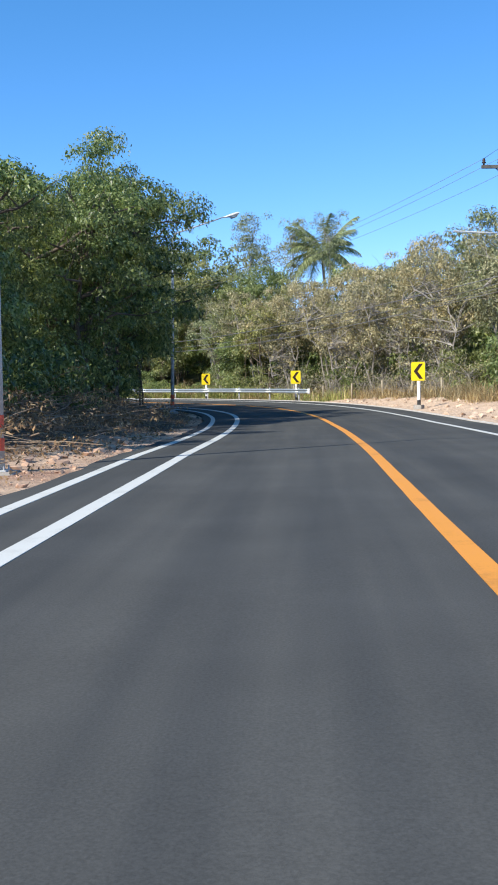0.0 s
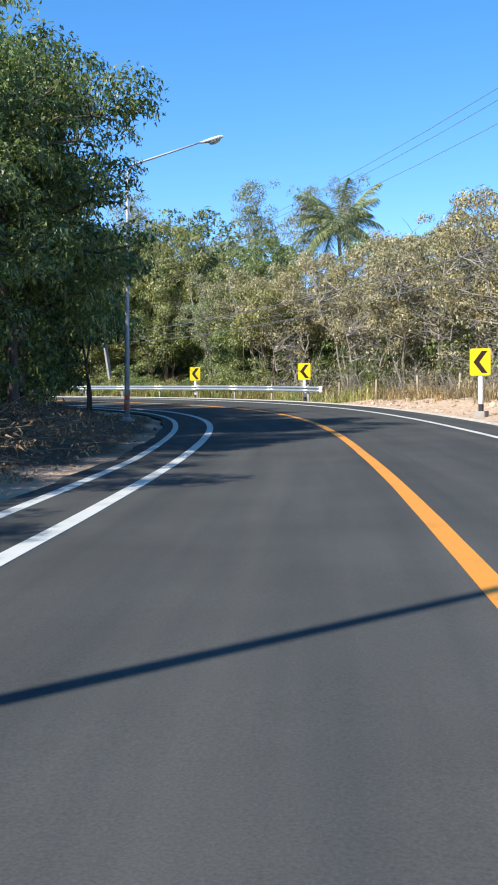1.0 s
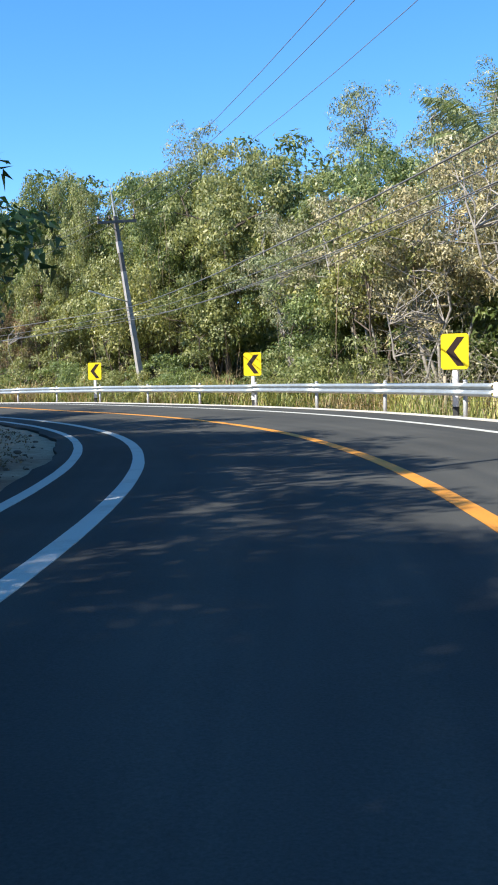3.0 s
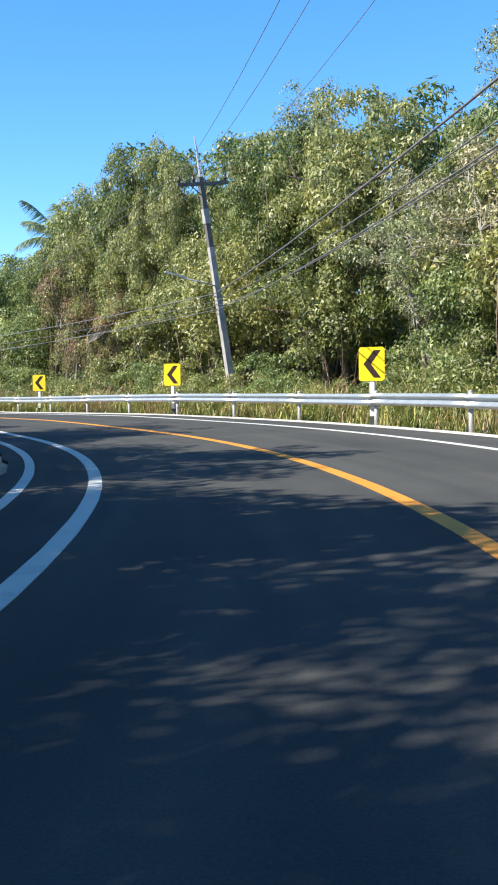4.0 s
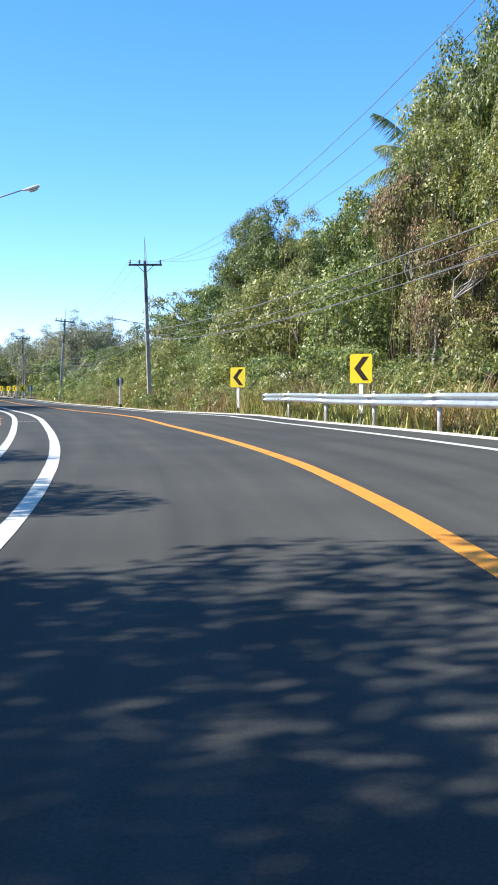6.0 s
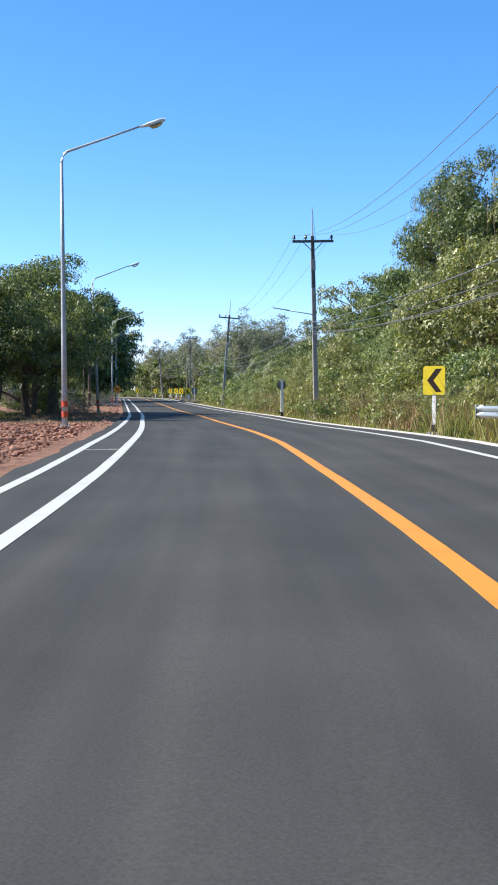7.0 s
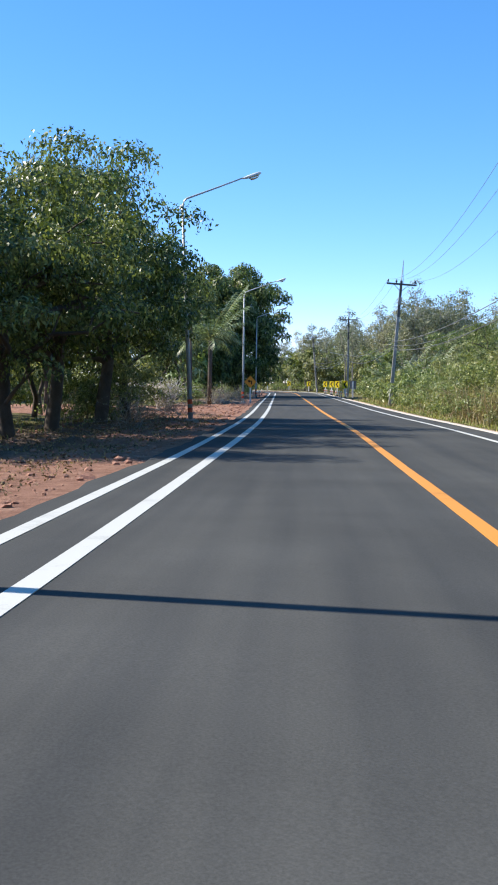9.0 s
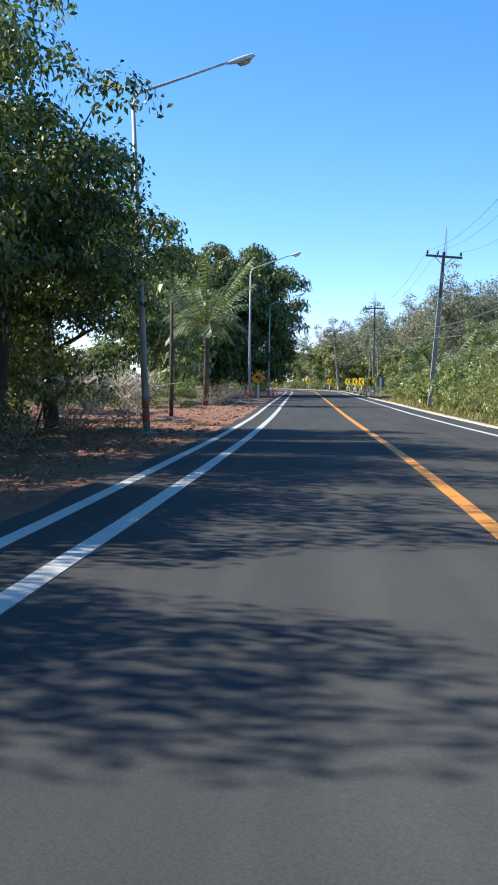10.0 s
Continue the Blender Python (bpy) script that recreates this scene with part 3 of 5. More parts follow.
def street_lamp():
    """A tall tapered steel mast with a long rising arm over the road (+x)."""
    top = thing("street_lamp", Matrix.Identity(4), "tall galvanised street lamp with long arm and two red bands", "street lamp", "street lamps")
    part("footing", Shape().box((-0.3, -0.3, -0.5), (0.3, 0.3, 0.1), 0.03).mesh("lamp_footing", CONCRETE), top, "square concrete footing")
    part("base_plate", Shape().box((-0.17, -0.17, 0.1), (0.17, 0.17, 0.125), 0.004).tube([(0.13, 0.13, 0.1), (0.13, 0.13, 0.19)], 0.014, 6).tube([(-0.13, 0.13, 0.1), (-0.13, 0.13, 0.19)], 0.014, 6).tube([(-0.13, -0.13, 0.1), (-0.13, -0.13, 0.19)], 0.014, 6).tube([(0.13, -0.13, 0.1), (0.13, -0.13, 0.19)], 0.014, 6).mesh("lamp_plate", GALV), top)
    part("mast", Shape().tube([(0, 0, 0.12), (0, 0, 3.0), (0, 0, 6.0), (0, 0, 9.05)], [0.105, 0.088, 0.07, 0.052], 14).mesh("lamp_mast", GALV, True), top)
    arm = [(0, 0, 9.0), (0.02, 0, 9.2), (0.08, 0, 9.36), (0.2, 0, 9.46), (0.48, 0, 9.56), (1.6, 0, 9.96), (2.75, 0, 10.38)]
    part("arm", Shape().tube(arm, [0.05, 0.05, 0.048, 0.045, 0.042, 0.036, 0.032], 10).mesh("lamp_arm", GALV, True), top)
    part("door", Shape().box((-0.045, -0.112, 1.1), (0.045, -0.085, 1.5), 0.004).mesh("lamp_door", GALV), top)
    for z in (0.42, 0.78):
        part("red_band", Shape().tube([(0, 0, z), (0, 0, z + 0.2)], [0.108 - z * 0.004] * 2, 14, False).mesh("lamp_band", RED_BAND, True), top, "red reflective band")
    v, f = [], []
    n = 12
    for x, r, dz in ((2.62, 0.04, 0.0), (2.75, 0.07, 0.01), (2.95, 0.12, 0.05), (3.2, 0.15, 0.1), (3.42, 0.13, 0.15), (3.52, 0.05, 0.17)):
        for k in range(n):
            a = 2 * math.pi * k / n
            v.append((x, math.cos(a) * r, 10.34 + 1.5 * dz + math.sin(a) * r * 0.62))
    for i in range(5):
        for k in range(n):
            a, b = i * n + k, i * n + (k + 1) % n
            f.append((a, b, b + n, a + n))
    f += [tuple(range(n)), tuple(5 * n + k for k in reversed(range(n)))]
    head = part("lamp_head", mesh_of("lamp_head", v, f, LAMP_SHELL, True), top, "pale oval lamp housing")
    bowl = Shape()
    for i, (x, w, z) in enumerate(((2.98, 0.02, 10.35), (3.08, 0.1, 10.34), (3.24, 0.115, 10.38), (3.38, 0.09, 10.46), (3.46, 0.02, 10.52))):
        bowl.v += [Vector((x, -w, z)), Vector((x, 0, z - 0.07 if 0 < i < 4 else z)), Vector((x, w, z))]
    for i in range(4):
        a = i * 3
        bowl.f += [(a, a + 3, a + 4, a + 1), (a + 1, a + 4, a + 5, a + 2)]
    part("bowl", bowl.mesh("lamp_bowl", LAMP_GLASS, True), head, "clouded yellowish lamp bowl")
    return top


def build_street_lamps():
    spots = [(17.2, -5.98, 0.5, 0), (54.7, -6.05, 1.2, 0), (136.6, -6.1, -0.4, 0), (174.3, -6.33, -2.5, 18), (218.5, -5.7, 0.3, 0), (252, -5.4, 0.4, 0)]
    first = street_lamp()
    for i, (s, d, lean, turn) in enumerate(spots):
        p = spot(s, d)
        z = ground_z(s, d) - (0.0 if i else 0.05)
        m = pose(p[0], p[1], z, 0, 0, math.degrees(heading(s)) + turn) @ pose(0, 0, 0, 0, lean, 0) @ Matrix.Scale(0.955 if i == 1 else 1.0, 4)
        if i == 0:
            first.matrix_basis = m
        else:
            copy_thing(first, m)


ARM = 9.95


def utility_pole(base, top, arm_dir, lamp, label):
    """A leaning square concrete pole with a crossarm, insulators and a spike."""
    base, top = Vector(base), Vector(top)
    up = (top - base).normalized()
    x = (Vector(arm_dir) - up * up.dot(Vector(arm_dir))).normalized()
    y = up.cross(x)
    m = Matrix((x, y, up)).transposed().to_4x4()
    m.translation = base
    p = thing("utility_pole", m, label, "utility pole", "utility poles")
    def taper(z0, z1, r0, r1):
        return Shape().tube([(0, 0, z0), (0, 0, z1)], [r0, r1], 4, True, math.pi / 4)
    part("shaft", taper(-0.8, 7.4, 0.2, 0.15).mesh("pole_shaft", CONCRETE), p)
    part("shaft_top", taper(7.4, ARM + 0.3, 0.149, 0.125).mesh("pole_top", DARK_CONCRETE), p, "darkly stained upper end")
    part("sleeve", Shape().box((-0.125, -0.125, 8.35), (0.125, 0.125, 8.95), 0.01).mesh("pole_sleeve", CONCRETE), p, "pale band round the shaft")
    part("crossarm", Shape().box((-1.15, -0.2, ARM - 0.07), (1.15, -0.1, ARM + 0.07), 0.01).mesh("crossarm", DARK_CONCRETE), p, "dark square crossarm")
    br = Shape()
    for sx in (-1, 1):
        br.tube([(sx * 0.55, -0.15, ARM - 0.06), (sx * 0.08, -0.15, ARM - 0.5)], 0.022, 6)
    part("brace", br.mesh("pole_brace", STEEL_DARK), p)
    part("spike", Shape().tube([(0.0, 0, ARM + 0.25), (0, 0, ARM + 1.0), (0.01, 0, ARM + 1.95)], [0.05, 0.035, 0.018], 6).mesh("pole_spike", GALV), p)
    part("spike_stay", Shape().tube([(0.16, -0.05, ARM + 0.08), (0.09, -0.02, ARM + 1.0), (0.012, 0, ARM + 1.9)], [0.014, 0.013, 0.012], 6).mesh("spike_stay", GALV), p, "thin slanting rod beside the spike")
    for xx in (-1.05, -0.4, 1.05):
        ins = Shape().tube([(xx, -0.15, ARM + 0.07), (xx, -0.15, ARM + 0.14), (xx, -0.15, ARM + 0.15), (xx, -0.15, ARM + 0.2), (xx, -0.15, ARM + 0.21), (xx, -0.15, ARM + 0.28), (xx, -0.15, ARM + 0.29), (xx, -0.15, ARM + 0.34)], [0.035, 0.035, 0.085, 0.085, 0.05, 0.075, 0.05, 0.055], 10)
        part("insulator", ins.mesh("insulator", PORCELAIN, True), p, "brown ribbed insulator")
    if lamp:
        z, tilt = lamp, {7.3: 3, 6.3: 19}.get(lamp, 10)
        la = part("lamp_arm", Shape().tube([(-0.12, -0.1, z - 0.03 - 1.4 * math.sin(radians(tilt))), (-0.8, -0.14, z - 0.03 - 0.7 * math.sin(radians(tilt))), (-1.6, -0.16, z - 0.02)], 0.028, 8).mesh("pole_lamp_arm", GALV, True), p)
        part("lamp_head", Shape().box((-2.35, -0.22, z - 0.06), (-1.4, -0.1, z + 0.0), 0.025, Matrix.Translation((-1.4, 0, z)) @ Matrix.Rotation(radians(tilt), 4, "Y") @ Matrix.Translation((1.4, 0, -z))).mesh("pole_lamp_head", LAMP_SHELL), la, "long flat pale lamp housing")
    return m


def wire_between(name, a, b, sag, r, label, group):
    pts = []
    for k in range(15):
        u = k / 14
        q = a.lerp(b, u)
        q.z -= sag * 4 * u * (1 - u)
        pts.append(q)
    tagged(new(name, Shape().tube(pts, r, 5).mesh(name, CABLE, True)), label, "cable", group)


def build_utility_poles():
    def on(s, d, up=0.0):
        return Vector(spot(s, d, up))
    plan = []
    def add(s, d, lean, lamp, label):
        b = on(s, d)
        b.z = ground_z(s, d) - (0.35 if 90 < s < 110 or 205 < s < 220 else 0.0)
        h = heading(s)
        right, fwd = Vector((math.cos(h), math.sin(h), 0)), Vector((-math.sin(h), math.cos(h), 0))
        t = b + Vector((0, 0, ARM)) + right * lean[0] + fwd * lean[1]
        plan.append(utility_pole(b, t, right, lamp, label))
    lab = "concrete utility pole with dark crossarm"
    add(-16, 9.2, (0, 0), 6.2, lab + " beside the road")
    add(45.0, 8.15, (0.0, 0.0), 7.3, lab + " behind the sand mound")
    add(99.4, 7.85, (-1.3, 0.47), 6.3, lab + ", leaning among creepers")
    add(158.0, 6.25, (-0.3, -0.1), 6.2, lab + " above roadside shrubs")
    add(212.0, 6.1, (0.75, 0.0), 0, lab + ", leaning over the hedge")
    add(265.0, 6.2, (0, 0), 5.6, lab + ", far down the road")
    add(318.0, 5.9, (-0.9, 0), 0, lab + ", far down the road")
    for m0, m1, low in zip(plan, plan[1:], (1.2, 1.5, 2.3, 1.6, 1.4, 1.2)):
        for xx in (-1.05, -0.4, 1.05):
            wire_between("power_line", m0 @ Vector((xx, -0.15, ARM + 0.34)), m1 @ Vector((xx, -0.15, ARM + 0.34)), low, 0.009, "thin dark power line between utility poles", "power lines")
        for k, (zz, r, sag) in enumerate(((5.5, 0.02, 0.6), (5.2, 0.012, 0.8), (5.0, 0.01, 0.95), (4.85, 0.014, 0.75))):
            wire_between("telephone_cable", m0 @ Vector((-0.2 - 0.02 * k, 0, zz)), m1 @ Vector((-0.2 - 0.02 * k, 0, zz)), sag, r, "black telephone cable slung low between utility poles", "telephone cables")


def build_fence():
    """Old fence posts in the dry grass behind the sand."""
    f = thing("fence", Matrix.Identity(4), "old wooden fence posts with wire in dry grass", "fence")
    r = random.Random(7)
    last = None
    for k, (s, d) in enumerate(((76.2, 7.6), (72.6, 7.9), (69.0, 8.2), (64.8, 8.4), (61.0, 8.6), (57.0, 8.8))):
        b = Vector((*spot(s, d)[:2], ground_z(s, d)))
        h = r.uniform(1.05, 1.35)
        tip = b + Vector((r.uniform(-0.08, 0.08), r.uniform(-0.08, 0.08), h))
        part("fence_post", Shape().tube([b - Vector((0, 0, 0.4)), (b + tip) / 2, tip], [0.06, 0.055, 0.05], 7).mesh("fence_post", WOOD_POST, True), f)
        if last:
            for u in (0.35, 0.62, 0.9):
                part("fence_wire", Shape().tube([last[0].lerp(last[1], u), (last[0].lerp(last[1], u) + b.lerp(tip, u)) / 2 - Vector((0, 0, 0.04)), b.lerp(tip, u)], 0.006, 4).mesh("fence_wire", STEEL_DARK), f)
        last = (b, tip)
    # a lone thin post by the driveway
    b = upright(192.6, -7.95)
    p = thing("wooden_post", b, "tall thin weathered wooden post beside the driveway", "post")
    part("shaft", Shape().tube([(0, 0, -0.4), (0.02, 0, 2.4), (0.0, 0.05, 5.2)], [0.1, 0.09, 0.075], 8).mesh("wooden_shaft", BARK, True), p)


build_rail()
build_signs()
build_street_lamps()
build_utility_poles()
build_fence()


# ---- plants ----
def unit(v):
    return v / np.maximum(np.linalg.norm(v, axis=-1, keepdims=True), 1e-6)


def leaf_quads(rs, centres, radii, count, size, flat=0.75, droop=0.3, out=0.6, aspect=0.5, corners=4):
    """Kite-shaped leaves over the shells of clumps."""
    n = np.maximum((count * (radii / radii.mean()) ** 2).astype(int), 8)
    c, r = np.repeat(centres, n, 0), np.repeat(radii, n)
    u = unit(rs.normal(size=(len(c), 3)))
    u[:, 2] = np.where(u[:, 2] < -0.35, -u[:, 2] * 0.6, u[:, 2])
    p = c + u * (r * (0.55 + 0.5 * rs.rand(len(c)) ** 0.7))[:, None] * np.array([1, 1, flat])
    side = rs.normal(size=u.shape)
    side = unit(side - u * (side * u).sum(1, keepdims=True))
    a = unit(side + u * out * rs.normal(0.3, 0.6, (len(c), 1)) + np.array([0, 0, -1.6 * droop]))
    b = unit(np.cross(a, unit(u + np.array([0, 0, 0.15]) + rs.normal(size=u.shape) * 0.42)))
    L = size * (0.6 + 0.8 * rs.rand(len(c)))[:, None]
    W = L * aspect
    tip = p + a * L + np.array([0, 0, -0.18]) * L
    if corners == 3:
        return np.stack([p - b * W * 0.5, p + b * W * 0.5, tip], 1)
    return np.stack([p, p + a * L * 0.45 + b * W * 0.5, tip, p + a * L * 0.45 - b * W * 0.5], 1)


def limb(sh, a, b, r0, r1, r, sides=6, bend=0.12):
    a, b = Vector(a), Vector(b)
    n = max(3, min(6, int((b - a).length / 0.9) + 2))
    pts, rad = [], []
    for k in range(n):
        u = k / (n - 1)
        q = a.lerp(b, u)
        w = (b - a).length * bend * math.sin(math.pi * u)
        q += Vector((r.uniform(-1, 1), r.uniform(-1, 1), r.uniform(-0.3, 0.8))) * w
        pts.append(q)
        rad.append(r0 + (r1 - r0) * u)
    sh.tube(pts, rad, sides, False)
    return pts


def plant(name, seed, label, category, group, tall, wide, clear, clumps, clump_r, per, size, leaf, bark, stems=1, trunk_r=0.16, flat=0.75, droop=0.3, lean=0.15, twigs=10, shell=0.45, shape="round", extra=None, aspect=0.5, lobes=0, corners=3, strands=0):
    """A tree or shrub: tapered trunk and limbs, and a crown of leaf clumps."""
    r, rs = random.Random(seed), np.random.RandomState(seed)
    top = thing(name, Matrix.Identity(4), label, category, group)
    # clump centres in an uneven crown
    c = []
    while len(c) < clumps:
        u = rs.normal(size=3)
        u /= np.linalg.norm(u)
        rho = rs.rand() ** shell
        z = u[2] * rho
        k = 1.0
        if shape == "vase":
            k = 0.45 + 0.55 * (z + 1) / 2
        elif shape == "wall":
            k = 1.0 - 0.25 * max(0, z)
        elif shape == "tall":
            k = 0.8
        w = wide * k * (1 + 0.28 * math.sin(3 * math.atan2(u[1], u[0]) + seed) + 0.15 * rs.randn())
        c.append((u[0] * rho * w, u[1] * rho * w, clear + (tall - clear) * (0.5 + 0.5 * z * (1 + 0.1 * rs.randn()))))
    c = np.array(c)
    if lobes:
        big = c[:lobes].copy()
        mid = np.array([0, 0, (clear + tall) / 2])
        big = mid + (big - mid) * 0.8
        lr = (0.3 + 0.18 * rs.rand(lobes)) * min(wide, (tall - clear) / 2) * 1.15
        who = np.arange(clumps) % lobes
        v = rs.normal(size=(clumps, 3))
        v /= np.linalg.norm(v, axis=1, keepdims=True)
        v[:, 2] = np.where(v[:, 2] < -0.5, -v[:, 2], v[:, 2])
        c = big[who] + v * (lr[who] * (0.75 + 0.3 * rs.rand(clumps)))[:, None]
        c[:, 2] *= (tall - 0.5 * clump_r) / c[:, 2].max()
    c[:, 2] = np.maximum(c[:, 2], clump_r * 0.35)
    rad = clump_r * (0.6 + 0.75 * rs.rand(clumps))
    sh = Shape()
    tips = []
    for k in range(stems):
        a0 = 2 * math.pi * k / stems + r.random()
        base = Vector((math.cos(a0), math.sin(a0), 0)) * (0.0 if stems == 1 else 0.12 + 0.03 * wide)
        head = Vector((math.cos(a0) * wide * (0.1 if stems == 1 else 0.45) + r.uniform(-lean, lean) * tall * 0.3, math.sin(a0) * wide * (0.1 if stems == 1 else 0.45) + r.uniform(-lean, lean) * tall * 0.3, clear + (tall - clear) * (0.62 if stems == 1 else 0.5)))
        tips.append(limb(sh, base - Vector((0, 0, 0.3)), head, trunk_r, trunk_r * 0.35, r, 8, 0.05))
    order = list(range(clumps))
    r.shuffle(order)
    for k in order[:twigs]:
        path = tips[k % stems]
        best = min(range(1, len(path)), key=lambda i: (path[i] - Vector(c[k])).length + max(0, path[i].z - c[k][2] + 0.3) * 2)
        end = path[best].lerp(Vector(c[k]), 1.02)
        pts = limb(sh, path[best], end, trunk_r * 0.42, trunk_r * 0.1, r, 4)
        for j in range(2):
            q = pts[len(pts) // 2 + (j and 1)]
            limb(sh, q, q + Vector((r.uniform(-1, 1), r.uniform(-1, 1), r.uniform(0.1, 1))) * clump_r * 1.3, trunk_r * 0.18, trunk_r * 0.05, r, 3)
    part("trunk", sh.mesh("trunk", bark, True), top)
    if per:
        part("crown", quads_mesh("crown", leaf_quads(rs, c, rad, per, size, flat, droop, 0.6, aspect, corners), leaf), top)
    if strands:
        hung = Shape()
        for k in range(strands):
            i = rs.randint(clumps)
            q = Vector(c[i]) * 1.0 + Vector((rs.normal(0, 0.5), rs.normal(0, 0.5), 0)) * clump_r + Vector((c[i][0], c[i][1], 0)).normalized() * clump_r * 0.9
            drop = min(q.z - 0.1, rs.uniform(1.0, 3.6))
            w = Vector((rs.normal(0, 0.22), rs.normal(0, 0.22), 0))
            hung.tube([q, q + w * 0.5 - Vector((0, 0, drop * 0.35)), q + w * 0.8 - Vector((0, 0, drop * 0.7)), q + w * 0.4 - Vector((0, 0, drop))], [0.012, 0.011, 0.009, 0.005], 3, False)
        part("hanging_vines", hung.mesh("hanging_vines", TWIG), top, "thin brown hanging vine stems")
    if extra:
        ec, er, en, esz, emat, enm = extra(rs, c, rad)
        part(enm, quads_mesh(enm, leaf_quads(rs, ec, er, en, esz, flat, droop + 0.3, 0.4, 0.4, 3), emat), top)
    return top


class Grove:
    """Kinds of plants with a few makes each; set them out one by one."""

    def __init__(self):
        self.kinds = {}
        self.used = set()
        self.turn = random.Random(21)

    def kind(self, key, makes):
        self.kinds[key] = [m() for m in makes]

    def put(self, key, s, d, size=1.0, make=None, squash=1.0, sink=0.1):
        makes = self.kinds[key]
        fresh = [k for k in range(len(makes)) if (key, k) not in self.used]
        i = make % len(makes) if make is not None else fresh[0] if fresh else self.turn.randrange(len(makes))
        p = spot(s, d)
        m = pose(p[0], p[1], ground_z(s, d) - sink, 0, 0, self.turn.uniform(0, 360)) @ Matrix.Diagonal((size * squash, size * squash, size, 1))
        ob = makes[i]
        if (key, i) in self.used:
            copy_thing(ob, m @ Matrix.Diagonal([1 / v for v in ob.scale] + [1]))
        else:
            self.used.add((key, i))
            ob.matrix_basis = m

    def clear_unused(self):
        for key, makes in self.kinds.items():
            for i, ob in enumerate(makes):
                if (key, i) not in self.used:
                    for o in (*ob.children_recursive, ob):
                        bpy.data.objects.remove(o)


def frond_quads(rs, base, azim, length, rise, fall, pairs, leaflet, width):
    """One feathered palm frond: its rib's path and hanging leaflets."""
    t = np.linspace(0, 1, 9)
    reach = length * (t - 0.12 * t ** 2)
    z = rise * length * t - fall * length * t ** 2.2
    rib = np.stack([base[0] + math.cos(azim) * reach, base[1] + math.sin(azim) * reach, base[2] + z], -1)
    out = []
    for u in np.linspace(0.14, 0.99, pairs):
        p = np.array([np.interp(u, t, rib[:, k]) for k in range(3)])
        fwd = unit(np.array([np.interp(min(u + 0.05, 1), t, rib[:, k]) for k in range(3)]) - np.array([np.interp(u - 0.05, t, rib[:, k]) for k in range(3)]))
        side = unit(np.cross(fwd, np.array([0, 0, 1.0])))
        L = leaflet * (0.45 + 1.0 * math.sin(math.pi * min(1, u * 0.92 + 0.08)) ** 0.8) * rs.uniform(0.85, 1.1)
        for sg in (-1, 1):
            a = unit(side * sg + fwd * 0.65 + np.array([0, 0, rs.uniform(-0.75, -0.2)]))
            w = fwd * width * 0.5
            q = p + a * L + np.array([0, 0, -0.25 * L])
            out.append([p - w, p + w, q + w * 0.2, q - w * 0.2])
    return rib, np.array(out)


def coconut_palm(m, seed, tall, label):
    rs, r = np.random.RandomState(seed), random.Random(seed)
    top = thing("coconut_palm", m, label, "palm tree")
    lean = Vector((r.uniform(-1, 1), r.uniform(-1, 1), 0)) * 0.9
    path = [Vector((0, 0, -0.4)), lean * 0.25 + Vector((0, 0, tall * 0.35)), lean * 0.7 + Vector((0, 0, tall * 0.7)), lean + Vector((0, 0, tall))]
    part("trunk", Shape().tube(path, [0.24, 0.18, 0.15, 0.15], 9).mesh("palm_trunk", PALE_BARK, True), top)
    sh, q = Shape(), []
    n = 26
    for k in range(n):
        ring = k / n
        rib, lq = frond_quads(rs, path[-1], 2.4 * k + r.uniform(-0.2, 0.2), 4.1 + 0.7 * r.random(), 1.45 - 1.85 * ring, 0.55, 48, 0.85, 0.1)
        sh.tube([Vector(p) for p in rib], [0.055, 0.05, 0.045, 0.04, 0.035, 0.03, 0.022, 0.015, 0.008], 4, False)
        q.append(lq)
    part("crown", quads_mesh("palm_crown", np.concatenate(q), PALM_LEAF), top)
    part("ribs", sh.mesh("palm_ribs", GRASS_LEAF, True), top)
    nuts = Shape()
    for k in range(9):
        a = 0.7 * k
        c = path[-1] + Vector((math.cos(a) * 0.3, math.sin(a) * 0.3, -0.25 - 0.12 * (k % 3)))
        nuts.tube([c - Vector((0, 0, 0.14)), c - Vector((0, 0, 0.07)), c + Vector((0, 0, 0.07)), c + Vector((0, 0, 0.13))], [0.03, 0.12, 0.11, 0.03], 8)
    part("coconuts", nuts.mesh("coconuts", plain("green_husk", (0.2, 0.2, 0.05), 0.5), True), top)


def low_palm(m, seed, trunk, fronds, length, label):
    """A stout palm with long arching fronds."""
    rs, r = np.random.RandomState(seed), random.Random(seed)
    top = thing("palm_tree", m, label, "palm tree")
    part("trunk", Shape().tube([(0, 0, -0.3), (0, 0, trunk * 0.5), (0.05, 0, trunk)], [0.2, 0.16, 0.17], 9).mesh("stout_trunk", BARK, True), top)
    sh, q = Shape(), []
    for k in range(fronds):
        ring = k / fronds
        rib, lq = frond_quads(rs, (0, 0, trunk), 2.4 * k, length * r.uniform(0.85, 1.1), 1.7 - 1.5 * ring, 0.4 + 0.2 * ring, 26, 0.6, 0.07)
        sh.tube([Vector(p) for p in rib], [0.05, 0.045, 0.04, 0.035, 0.03, 0.025, 0.02, 0.014, 0.008], 4, False)
        q.append(lq)
    part("crown", quads_mesh("low_crown", np.concatenate(q), PALM_LEAF), top)
    part("ribs", sh.mesh("low_ribs", GRASS_LEAF, True), top)


